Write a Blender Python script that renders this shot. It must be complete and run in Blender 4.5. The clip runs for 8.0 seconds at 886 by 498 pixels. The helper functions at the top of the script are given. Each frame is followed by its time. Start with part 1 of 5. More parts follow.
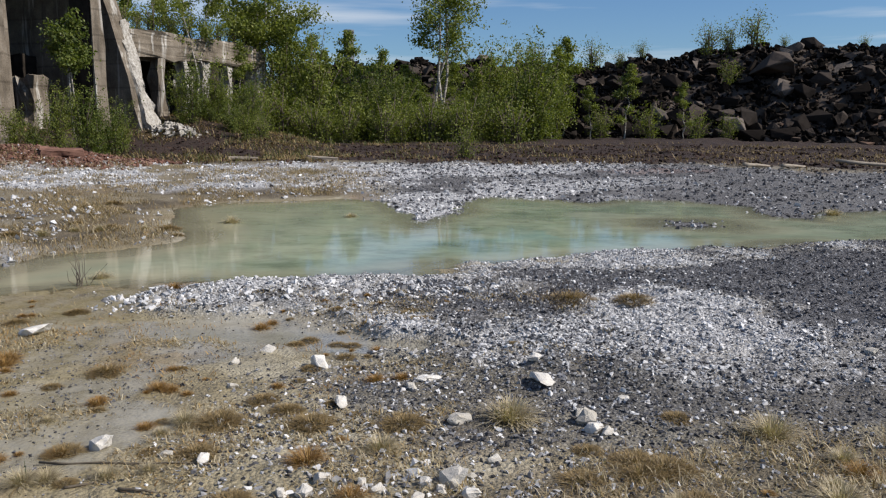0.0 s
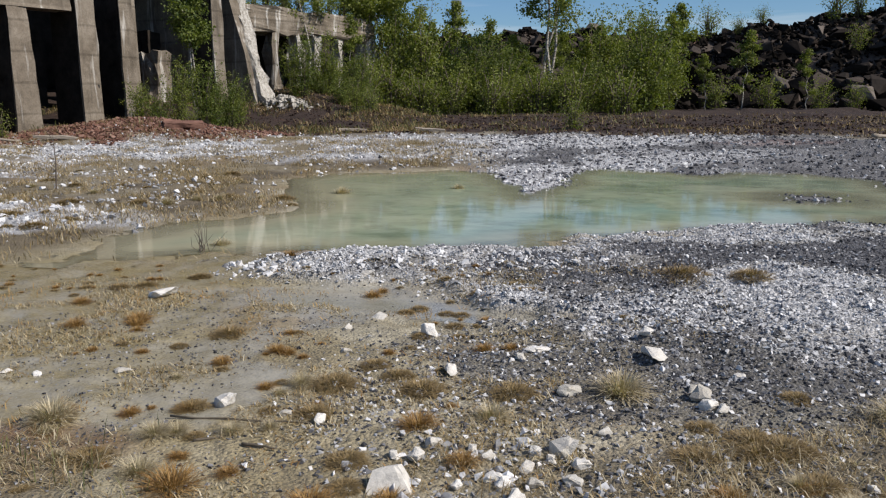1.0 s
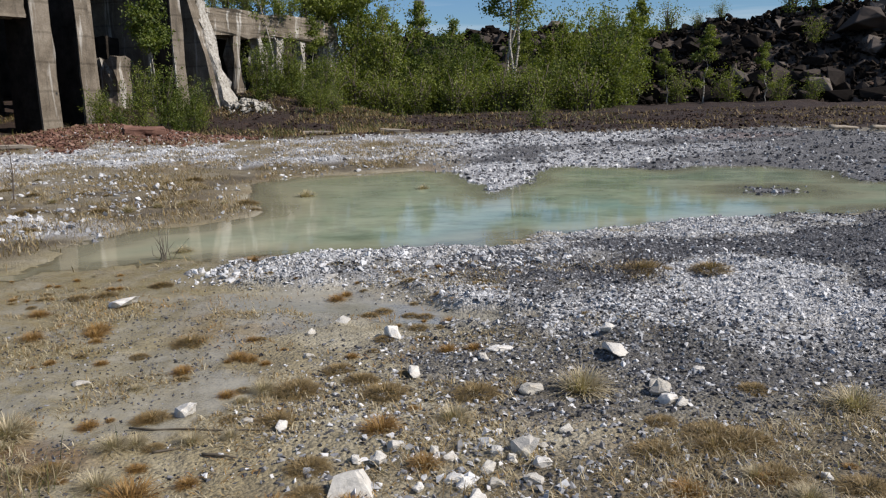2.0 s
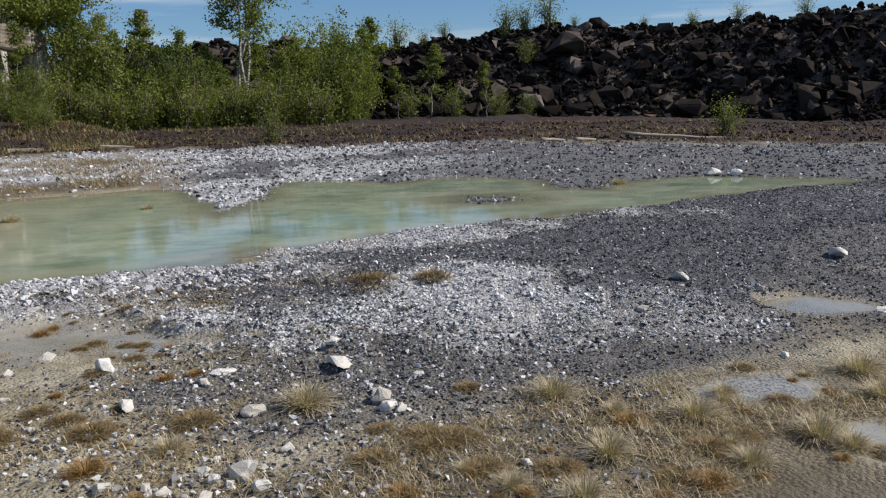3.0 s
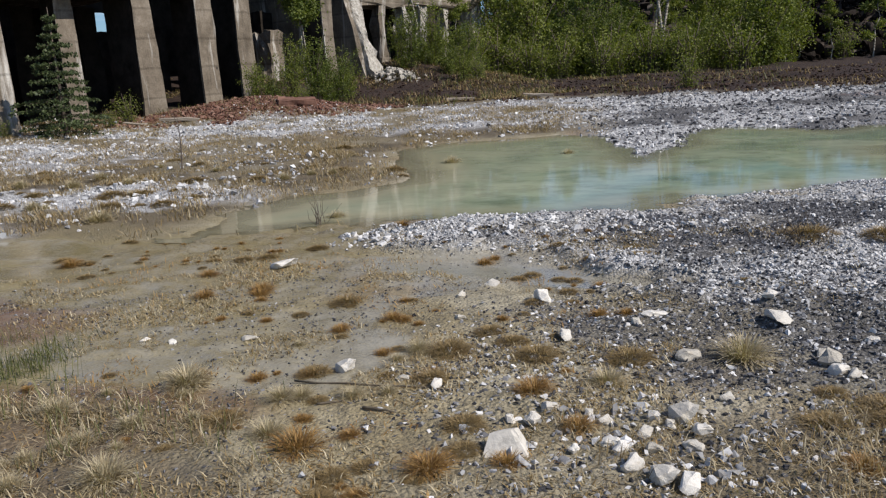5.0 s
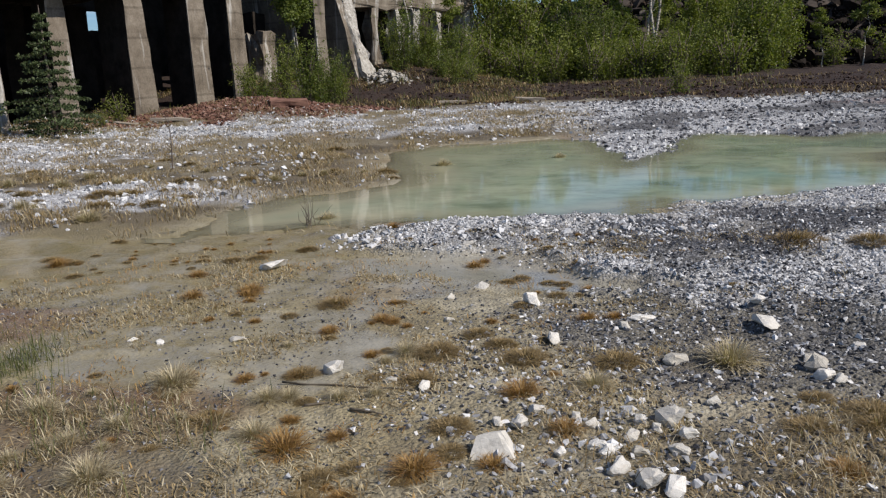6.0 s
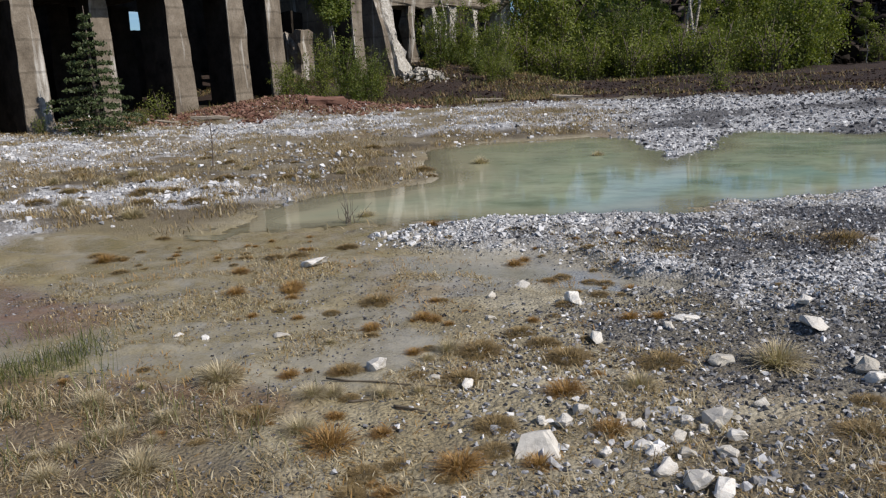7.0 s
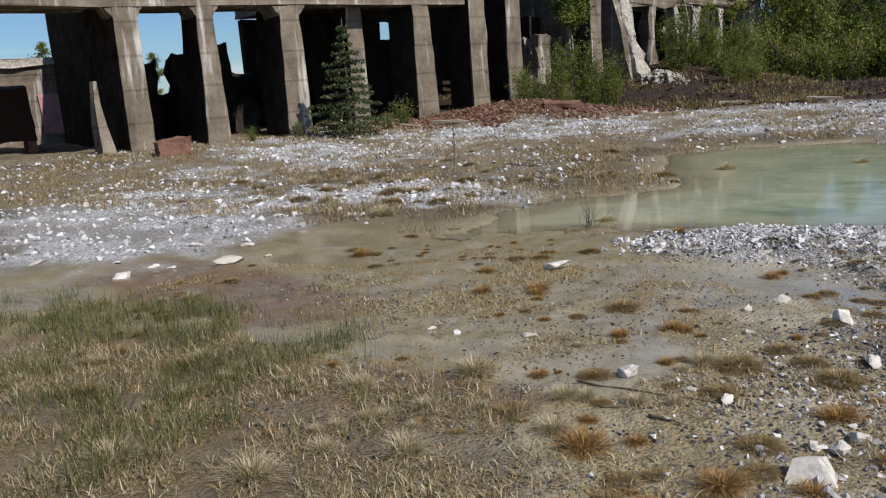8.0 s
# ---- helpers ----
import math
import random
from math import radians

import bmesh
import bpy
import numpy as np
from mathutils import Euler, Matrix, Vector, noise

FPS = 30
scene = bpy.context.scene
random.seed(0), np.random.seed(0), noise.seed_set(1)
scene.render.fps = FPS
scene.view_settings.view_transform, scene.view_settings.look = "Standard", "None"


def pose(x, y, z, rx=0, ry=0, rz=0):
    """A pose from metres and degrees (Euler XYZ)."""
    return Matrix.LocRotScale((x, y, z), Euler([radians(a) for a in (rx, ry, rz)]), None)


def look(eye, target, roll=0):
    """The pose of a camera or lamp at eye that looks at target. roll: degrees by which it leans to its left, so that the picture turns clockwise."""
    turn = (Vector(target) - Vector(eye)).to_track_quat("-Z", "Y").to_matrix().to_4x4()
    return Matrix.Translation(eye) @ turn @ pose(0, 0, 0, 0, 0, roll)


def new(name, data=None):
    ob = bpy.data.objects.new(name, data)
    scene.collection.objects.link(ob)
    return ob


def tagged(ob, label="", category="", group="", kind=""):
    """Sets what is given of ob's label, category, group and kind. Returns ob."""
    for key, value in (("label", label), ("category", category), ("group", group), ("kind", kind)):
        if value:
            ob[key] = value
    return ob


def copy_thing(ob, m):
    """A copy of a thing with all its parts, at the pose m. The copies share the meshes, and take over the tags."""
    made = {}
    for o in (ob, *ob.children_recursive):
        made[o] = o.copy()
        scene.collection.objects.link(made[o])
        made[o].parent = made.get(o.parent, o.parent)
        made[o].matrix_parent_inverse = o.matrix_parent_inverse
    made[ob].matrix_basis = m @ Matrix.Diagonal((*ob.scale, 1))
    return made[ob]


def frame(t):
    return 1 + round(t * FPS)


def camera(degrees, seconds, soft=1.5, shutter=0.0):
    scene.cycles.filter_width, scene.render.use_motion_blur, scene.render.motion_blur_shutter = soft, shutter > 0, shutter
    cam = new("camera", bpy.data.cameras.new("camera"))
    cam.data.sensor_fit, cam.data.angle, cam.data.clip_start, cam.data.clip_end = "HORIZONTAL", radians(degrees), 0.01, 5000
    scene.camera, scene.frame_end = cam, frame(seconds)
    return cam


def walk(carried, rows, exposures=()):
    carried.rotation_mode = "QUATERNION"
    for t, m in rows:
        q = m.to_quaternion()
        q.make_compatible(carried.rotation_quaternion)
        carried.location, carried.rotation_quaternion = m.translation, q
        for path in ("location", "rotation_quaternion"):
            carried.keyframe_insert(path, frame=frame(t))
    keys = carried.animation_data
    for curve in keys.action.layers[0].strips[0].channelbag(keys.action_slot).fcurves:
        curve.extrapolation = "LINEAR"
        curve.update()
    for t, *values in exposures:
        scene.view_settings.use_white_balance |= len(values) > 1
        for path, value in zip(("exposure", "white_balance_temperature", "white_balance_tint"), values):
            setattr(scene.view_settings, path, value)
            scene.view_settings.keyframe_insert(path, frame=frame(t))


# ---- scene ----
cam = camera(57.0, 8.0, soft=1.2)
METRES, EYE, TILT, LEAN, TURN = 0.8, 1.5, -1.0, 0.0, 4.6
ROWS = [
    (0.0, 0.0, 0.0, 0.0, -0.0, -7.77, 0.01),
    (0.5, -0.0133, -0.0067, -0.001, 2.65, -8.91, 0.03),
    (1.0, -0.0492, -0.0168, -0.0102, 7.35, -9.7, 0.3),
    (1.2, -0.0570, -0.0171, -0.0069, 9.17, -10.03, 0.37),
    (2.3, 0.0769, -0.0118, 0.0069, 0.98, -9.58, 1.75),
    (2.5, 0.1139, -0.0151, 0.0081, -2.7, -9.49, 1.56),
    (3.0, 0.2241, -0.029, 0.0142, -13.0, -9.26, 1.57),
    (3.5, 0.2146, -0.0287, 0.0087, -14.66, -10.73, 2.89),
    (4.0, 0.0819, -0.0062, -0.003, -2.66, -11.29, 2.88),
    (4.5, -0.0355, -0.023, -0.0153, 10.25, -11.69, 3.13),
    (4.7, -0.0546, -0.0301, -0.0201, 14.19, -11.81, 3.35),
    (5.8, -0.0343, -0.0262, -0.0241, 15.05, -11.48, 3.01),
    (6.0, -0.0379, -0.0281, -0.0261, 14.22, -11.52, 2.53),
    (6.5, -0.055, -0.0365, -0.0243, 14.49, -11.6, 2.52),
    (7.0, -0.0942, -0.0501, -0.0194, 16.64, -11.56, 2.72),
    (7.5, -0.1819, -0.0844, -0.0123, 23.95, -11.11, 3.59),
    (8.0, -0.2677, -0.1702, -0.0059, 32.51, -10.46, 3.35),
]
EXPOSURES = [(0.0, 0.16), (8.0, 0.02)]
walk(cam, [(t, pose(0, 0, EYE, TILT, LEAN, TURN) @ pose(METRES * x, METRES * y, METRES * z, 90 + pitch, roll, yaw)) for t, x, y, z, yaw, pitch, roll in ROWS], EXPOSURES)

# ---- world and sun ----
SUN_AZ, SUN_EL = 99.0, 42.0          # degrees clockwise from +y, degrees up
world = bpy.data.worlds.new("sky")
scene.world = world
world.use_nodes = True
wn, wl = world.node_tree.nodes, world.node_tree.links
sky = wn.new("ShaderNodeTexSky")
sky.sky_type, sky.sun_disc = "NISHITA", False
sky.sun_elevation, sky.sun_rotation = radians(SUN_EL), radians(SUN_AZ)
sky.air_density, sky.dust_density, sky.ozone_density = 1.0, 0.2, 3.0
wco = wn.new("ShaderNodeTexCoord")
wmap = wn.new("ShaderNodeMapping")
wmap.inputs["Scale"].default_value = (1.6, 1.6, 26.0)
wmap.inputs["Rotation"].default_value = (0.0, 0.10, 0.35)
wno = wn.new("ShaderNodeTexNoise")
wno.inputs["Scale"].default_value, wno.inputs["Detail"].default_value = 1.3, 7.0
wra = wn.new("ShaderNodeValToRGB")
wra.color_ramp.elements[0].position, wra.color_ramp.elements[1].position = 0.50, 0.84
wmix = wn.new("ShaderNodeMix")
wmix.data_type = "RGBA"
wmix.inputs[7].default_value = (11.5, 11.8, 12.2, 1)
wl.new(wco.outputs["Generated"], wmap.inputs["Vector"])
wl.new(wmap.outputs["Vector"], wno.inputs["Vector"])
wl.new(wno.outputs["Fac"], wra.inputs["Fac"])
wl.new(wra.outputs["Color"], wmix.inputs[0])
wtint = wn.new("ShaderNodeMix")
wtint.data_type, wtint.blend_type = "RGBA", "MULTIPLY"
wtint.inputs[0].default_value = 1.0
wtint.inputs[7].default_value = (0.80, 1.03, 1.32, 1)
wl.new(sky.outputs["Color"], wtint.inputs[6])
wl.new(wtint.outputs[2], wmix.inputs[6])
wl.new(wmix.outputs[2], wn["Background"].inputs["Color"])
wn["Background"].inputs["Strength"].default_value = 0.064
sun_data = bpy.data.lights.new("sun", "SUN")
sun_data.energy, sun_data.angle, sun_data.color = 4.8, radians(0.55), (1.0, 0.93, 0.86)
sun = new("sun", sun_data)
_a, _e = radians(SUN_AZ), radians(SUN_EL)
sun.matrix_world = look((60 * math.sin(_a) * math.cos(_e), 60 * math.cos(_a) * math.cos(_e), 60 * math.sin(_e)), (0, 0, 0))

# ---- materials ----


class Nodes:
    """A material's node tree, with short calls for the usual nodes."""

    def __init__(self, name):
        self.m = bpy.data.materials.new(name)
        self.m.use_nodes = True
        self.t = self.m.node_tree
        self.b = self.t.nodes["Principled BSDF"]
        self.out = self.t.nodes["Material Output"]
        self.co = self.t.nodes.new("ShaderNodeTexCoord").outputs["Object"]

    def put(self, socket, value):
        if isinstance(value, bpy.types.NodeSocket):
            self.t.links.new(value, socket)
        elif isinstance(value, tuple) and len(value) == 3 and socket.type == "RGBA":
            socket.default_value = (*value, 1)
        else:
            socket.default_value = value

    def world_co(self):
        return self.t.nodes.new("ShaderNodeNewGeometry").outputs["Position"]

    def scaled(self, co, s):
        n = self.t.nodes.new("ShaderNodeMapping")
        self.put(n.inputs["Vector"], co)
        n.inputs["Scale"].default_value = s
        return n.outputs["Vector"]

    def noise(self, scale, detail=4.0, rough=0.55, co=None, distort=0.0):
        n = self.t.nodes.new("ShaderNodeTexNoise")
        self.put(n.inputs["Vector"], co or self.co)
        n.inputs["Scale"].default_value, n.inputs["Detail"].default_value = scale, detail
        n.inputs["Roughness"].default_value, n.inputs["Distortion"].default_value = rough, distort
        return n.outputs["Fac"]

    def cells(self, scale, feature="F1", co=None, out="Distance"):
        n = self.t.nodes.new("ShaderNodeTexVoronoi")
        n.feature = feature
        self.put(n.inputs["Vector"], co or self.co)
        n.inputs["Scale"].default_value = scale
        return n.outputs[out]

    def ramp(self, fac, *stops):
        n = self.t.nodes.new("ShaderNodeValToRGB")
        self.put(n.inputs["Fac"], fac)
        el = n.color_ramp.elements
        while len(el) < len(stops):
            el.new(0.5)
        for e, (p, c) in zip(el, stops):
            e.position = p
            e.color = (*c, 1) if isinstance(c, tuple) else (c, c, c, 1)
        return n.outputs["Color"]

    def mix(self, fac, a, b, mode="MIX"):
        n = self.t.nodes.new("ShaderNodeMix")
        n.data_type, n.blend_type = "RGBA", mode
        self.put(n.inputs[0], fac)
        self.put(n.inputs[6], a)
        self.put(n.inputs[7], b)
        return n.outputs[2]

    def math(self, op, a, b=0.0, clamp=False):
        n = self.t.nodes.new("ShaderNodeMath")
        n.operation, n.use_clamp = op, clamp
        self.put(n.inputs[0], a)
        self.put(n.inputs[1], b)
        return n.outputs[0]

    def rnd(self):
        """A random number for each joined piece or each object."""
        a = self.t.nodes.new("ShaderNodeNewGeometry").outputs["Random Per Island"]
        b = self.t.nodes.new("ShaderNodeObjectInfo").outputs["Random"]
        return self.math("FRACT", self.math("ADD", a, b))

    def attr(self, name):
        n = self.t.nodes.new("ShaderNodeAttribute")
        n.attribute_name = name
        s = self.t.nodes.new("ShaderNodeSeparateColor")
        self.t.links.new(n.outputs["Color"], s.inputs["Color"])
        return s.outputs

    def bump(self, height, strength=0.5, dist=0.02):
        n = self.t.nodes.new("ShaderNodeBump")
        n.inputs["Strength"].default_value, n.inputs["Distance"].default_value = strength, dist
        self.put(n.inputs["Height"], height)
        self.t.links.new(n.outputs["Normal"], self.b.inputs["Normal"])
        return n.outputs["Normal"]

    def done(self, color, rough=0.8, spec=0.3):
        self.put(self.b.inputs["Base Color"], color)
        self.put(self.b.inputs["Roughness"], rough)
        self.put(self.b.inputs["Specular IOR Level"], spec)
        return self.m


def ground_material():
    n = Nodes("ground_earth")
    za, zb = n.attr("zone_a"), n.attr("zone_b")
    white, dark, litter = za[0], za[1], za[2]
    wet, red, bank = zb[0], zb[1], zb[2]
    zc = n.attr("zone_c")
    rusty, algae, grit = zc[0], zc[1], zc[2]
    big, mid, fine = n.noise(0.8, 5), n.noise(6, 6, 0.65), n.noise(60, 5, 0.7)
    mud = n.ramp(mid, (0.25, (0.25, 0.22, 0.15)), (0.5, (0.40, 0.355, 0.25)), (0.75, (0.52, 0.475, 0.365)))
    ochre = n.ramp(fine, (0.3, (0.18, 0.135, 0.06)), (0.7, (0.37, 0.30, 0.15)))
    mud = n.mix(n.ramp(big, (0.42, 0.0), (0.60, 0.7)), mud, ochre)
    mud = n.mix(n.ramp(n.noise(0.45, 4), (0.54, 0.0), (0.68, 0.55)), mud, (0.25, 0.155, 0.095))
    mud = n.mix(n.ramp(n.noise(28, 4, 0.8), (0.36, 0.8), (0.48, 0.0)), mud, (0.085, 0.072, 0.05))
    mud = n.mix(n.ramp(n.noise(3.2, 7, 0.8), (0.52, 0.0), (0.62, 0.55)), mud, (0.19, 0.16, 0.09))
    mud = n.mix(n.ramp(wet, (0.75, 0.0), (0.95, 0.6)), mud, (0.33, 0.325, 0.285))
    mud = n.mix(n.math("MULTIPLY", algae, n.ramp(n.noise(2.2, 6, 0.75), (0.36, 0.25), (0.6, 0.9))), mud, n.ramp(fine, (0.3, (0.15, 0.12, 0.05)), (0.7, (0.36, 0.295, 0.145))))
    mud = n.mix(n.math("MULTIPLY", rusty, n.ramp(mid, (0.3, 0.45), (0.65, 0.95))), mud, n.ramp(fine, (0.3, (0.10, 0.052, 0.026)), (0.7, (0.235, 0.135, 0.07))))
    speck = n.ramp(n.noise(75, 3, 0.6), (0.50, 0.0), (0.57, 0.85))
    mud = n.mix(n.math("MULTIPLY", grit, speck), mud, (0.06, 0.056, 0.05))
    bw = n.t.nodes.new("ShaderNodeRGBToBW")
    n.t.links.new(n.cells(46, out="Color"), bw.inputs[0])
    peb_w = n.ramp(bw.outputs[0], (0.1, (0.22, 0.22, 0.222)), (0.5, (0.50, 0.50, 0.503)), (0.9, (0.78, 0.78, 0.775)))
    peb_d = n.ramp(bw.outputs[0], (0.1, (0.05, 0.05, 0.053)), (0.6, (0.112, 0.112, 0.12)), (0.95, (0.25, 0.25, 0.257)))
    straw = n.ramp(n.noise(45, 6, 0.75, n.scaled(n.co, (1, 1, 1))), (0.3, (0.045, 0.036, 0.024)), (0.52, (0.155, 0.122, 0.074)), (0.78, (0.36, 0.30, 0.20)))
    straw = n.mix(n.ramp(n.noise(1.3, 6, 0.7), (0.42, 0.75), (0.56, 0.0)), straw, (0.085, 0.068, 0.045))
    redc = n.ramp(n.noise(9, 6, 0.7), (0.3, (0.07, 0.035, 0.024)), (0.5, (0.19, 0.085, 0.055)), (0.75, (0.27, 0.15, 0.105)))
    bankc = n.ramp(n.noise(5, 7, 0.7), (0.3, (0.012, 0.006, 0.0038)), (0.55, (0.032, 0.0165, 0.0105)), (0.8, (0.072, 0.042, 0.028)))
    c = n.mix(litter, mud, straw)
    gaps = n.ramp(n.cells(46, "DISTANCE_TO_EDGE"), (0.0, 0.42), (0.14, 1.0))
    c = n.mix(dark, c, n.mix(1.0, peb_d, gaps, "MULTIPLY"))
    c = n.mix(white, c, n.mix(1.0, peb_w, gaps, "MULTIPLY"))
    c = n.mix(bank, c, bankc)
    c = n.mix(red, c, redc)
    c = n.mix(n.math("MULTIPLY", wet, 0.18), c, n.mix(1.0, c, (0.62, 0.60, 0.56), "MULTIPLY"))
    h = n.math("ADD", n.math("MULTIPLY", n.cells(46), -0.6), n.math("MULTIPLY", fine, 0.6))
    h = n.math("MULTIPLY", h, n.math("SUBTRACT", 1.0, n.math("MULTIPLY", wet, 0.97)))
    n.bump(h, 0.9, 0.035)
    return n.done(c, n.ramp(wet, (0.0, 0.92), (0.5, 0.55), (0.75, 0.22), (0.92, 0.06), (1.0, 0.05)), 0.5)


def water_material():
    n = Nodes("milky_water")
    d = n.attr("depth")
    tone = n.noise(0.55, 4, 0.6, n.scaled(n.co, (1.0, 1.4, 1.0)), 0.2)
    teal = n.ramp(tone, (0.28, (0.17, 0.225, 0.15)), (0.42, (0.29, 0.36, 0.255)), (0.62, (0.39, 0.44, 0.315)))
    murk = n.ramp(n.noise(1.6, 6, 0.7, n.scaled(n.co, (1.0, 1.3, 1.0)), 0.3), (0.38, 0.66), (0.6, 1.06))
    teal = n.mix(0.8, teal, murk, "MULTIPLY")
    body = n.mix(d[1], teal, (0.40, 0.38, 0.26))
    body = n.mix(n.math("MULTIPLY", d[2], 0.7), body, (0.16, 0.34, 0.32))
    dif = n.t.nodes.new("ShaderNodeBsdfDiffuse")
    n.put(dif.inputs["Color"], body)
    tra = n.t.nodes.new("ShaderNodeBsdfTransparent")
    m1 = n.t.nodes.new("ShaderNodeMixShader")
    n.put(m1.inputs[0], d[0])
    n.t.links.new(tra.outputs[0], m1.inputs[1])
    n.t.links.new(dif.outputs[0], m1.inputs[2])
    glo = n.t.nodes.new("ShaderNodeBsdfGlossy")
    glo.inputs["Roughness"].default_value = 0.03
    bu = n.t.nodes.new("ShaderNodeBump")
    bu.inputs["Strength"].default_value, bu.inputs["Distance"].default_value = 0.05, 0.01
    n.put(bu.inputs["Height"], n.noise(7, 3, 0.5, n.scaled(n.co, (1, 2, 1))))
    n.t.links.new(bu.outputs[0], glo.inputs["Normal"])
    fr = n.t.nodes.new("ShaderNodeFresnel")
    fr.inputs["IOR"].default_value = 1.33
    n.t.links.new(bu.outputs[0], fr.inputs["Normal"])
    m2 = n.t.nodes.new("ShaderNodeMixShader")
    n.t.links.new(fr.outputs[0], m2.inputs[0])
    n.t.links.new(m1.outputs[0], m2.inputs[1])
    n.t.links.new(glo.outputs[0], m2.inputs[2])
    n.t.links.new(m2.outputs[0], n.out.inputs["Surface"])
    return n.m


def stone_material(name, stops, rough=0.85, grain=30, bumpy=0.5, spec=0.25):
    n = Nodes(name)
    base = n.ramp(n.rnd(), *stops)
    g = n.noise(grain, 5, 0.7)
    c = n.mix(0.75, base, n.ramp(g, (0.25, 0.5), (0.5, 0.97), (0.8, 1.12)), "MULTIPLY")
    st = n.ramp(n.noise(grain * 0.18, 3), (0.52, 0.0), (0.75, 0.35))
    c = n.mix(st, c, n.mix(1.0, c, (0.72, 0.60, 0.45), "MULTIPLY"))
    n.bump(g, bumpy, 0.3 / grain)
    return n.done(c, rough, spec)


def concrete_material():
    n = Nodes("weathered_concrete")
    co = n.co
    grain, blot = n.noise(14, 6, 0.7), n.noise(0.9, 6, 0.65)
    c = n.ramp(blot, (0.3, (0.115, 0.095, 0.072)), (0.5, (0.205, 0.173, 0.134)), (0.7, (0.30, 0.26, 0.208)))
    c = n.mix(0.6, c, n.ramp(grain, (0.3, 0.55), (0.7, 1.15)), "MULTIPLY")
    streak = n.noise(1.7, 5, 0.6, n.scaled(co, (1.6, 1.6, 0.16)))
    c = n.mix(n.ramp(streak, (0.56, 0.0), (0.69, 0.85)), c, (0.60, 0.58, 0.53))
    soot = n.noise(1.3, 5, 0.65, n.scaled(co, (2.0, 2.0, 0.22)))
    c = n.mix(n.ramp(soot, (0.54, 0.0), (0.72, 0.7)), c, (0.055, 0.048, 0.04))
    w = n.t.nodes.new("ShaderNodeTexWave")
    w.wave_type, w.bands_direction = "BANDS", "Z"
    n.put(w.inputs["Vector"], co)
    w.inputs["Scale"].default_value, w.inputs["Distortion"].default_value = 0.32, 0.6
    lines = n.ramp(w.outputs["Fac"], (0.0, 0.3), (0.03, 1.0))
    c = n.mix(0.35, c, n.mix(1.0, c, lines, "MULTIPLY"))
    n.bump(n.math("ADD", grain, n.math("MULTIPLY", lines, 0.4)), 0.6, 0.04)
    return n.done(c, 1.0, 0.0)


def lime_material():
    n = Nodes("bleached_broken_concrete")
    g = n.noise(9, 6, 0.7)
    c = n.ramp(g, (0.3, (0.17, 0.15, 0.125)), (0.5, (0.38, 0.355, 0.31)), (0.7, (0.56, 0.54, 0.49)))
    n.bump(g, 0.8, 0.06)
    return n.done(c, 0.95, 0.2)


def leaf_material(name, a, b, glow=0.35):
    n = Nodes(name)
    c = n.ramp(n.rnd(), (0.0, a), (1.0, b))
    c = n.mix(0.4, c, n.ramp(n.noise(1.1, 3), (0.3, 0.6), (0.7, 1.3)), "MULTIPLY")
    n.done(c, 0.55, 0.35)
    tr = n.t.nodes.new("ShaderNodeBsdfTranslucent")
    n.put(tr.inputs["Color"], n.mix(1.0, c, (1.25, 1.35, 0.6), "MULTIPLY"))
    mx = n.t.nodes.new("ShaderNodeMixShader")
    mx.inputs[0].default_value = glow
    n.t.links.new(n.b.outputs[0], mx.inputs[1])
    n.t.links.new(tr.outputs[0], mx.inputs[2])
    n.t.links.new(mx.outputs[0], n.out.inputs["Surface"])
    return n.m


def bark_material(name, pale, dark, scale):
    n = Nodes(name)
    f = n.noise(6, 5, 0.7, n.scaled(n.co, (1, 1, scale)))
    c = n.ramp(f, (0.40, dark), (0.52, pale))
    n.bump(f, 0.4, 0.01)
    return n.done(c, 0.8, 0.25)


def plain_rough(name, a, b, scale, rough=0.85, stretch=(1, 1, 1), spec=0.25):
    n = Nodes(name)
    f = n.noise(scale, 6, 0.7, n.scaled(n.co, stretch))
    c = n.ramp(f, (0.3, a), (0.7, b))
    n.bump(f, 0.5, 0.1 / scale)
    return n.done(c, rough, spec)


M_GROUND = ground_material()
M_WATER = water_material()
M_WHITE = stone_material("white_slag_stone", ((0.0, (0.46, 0.43, 0.37)), (0.5, (0.62, 0.59, 0.53)), (1.0, (0.76, 0.735, 0.68))), grain=24)
M_PEB_WHITE = stone_material("pale_gravel", ((0.0, (0.20, 0.20, 0.205)), (0.25, (0.36, 0.364, 0.37)), (0.6, (0.53, 0.533, 0.54)), (1.0, (0.74, 0.74, 0.735))), grain=40)
M_PEB_DARK = stone_material("dark_gravel", ((0.0, (0.036, 0.036, 0.039)), (0.5, (0.09, 0.09, 0.097)), (0.82, (0.175, 0.176, 0.186)), (1.0, (0.38, 0.38, 0.385))), grain=40, spec=0.15)
M_RED = stone_material("red_brick_rubble", ((0.0, (0.07, 0.034, 0.024)), (0.6, (0.165, 0.082, 0.058)), (1.0, (0.27, 0.17, 0.13))), grain=20)
M_BROWN = stone_material("brown_clod", ((0.0, (0.014, 0.007, 0.005)), (0.85, (0.040, 0.020, 0.013)), (1.0, (0.12, 0.08, 0.058))), grain=20)
M_BASALT = stone_material("dark_basalt", ((0.0, (0.006, 0.0052, 0.0047)), (0.5, (0.013, 0.0108, 0.0092)), (0.80, (0.038, 0.029, 0.023)), (0.96, (0.115, 0.096, 0.082)), (1.0, (0.15, 0.10, 0.074))), 0.95, 5, 0.7, 0.04)
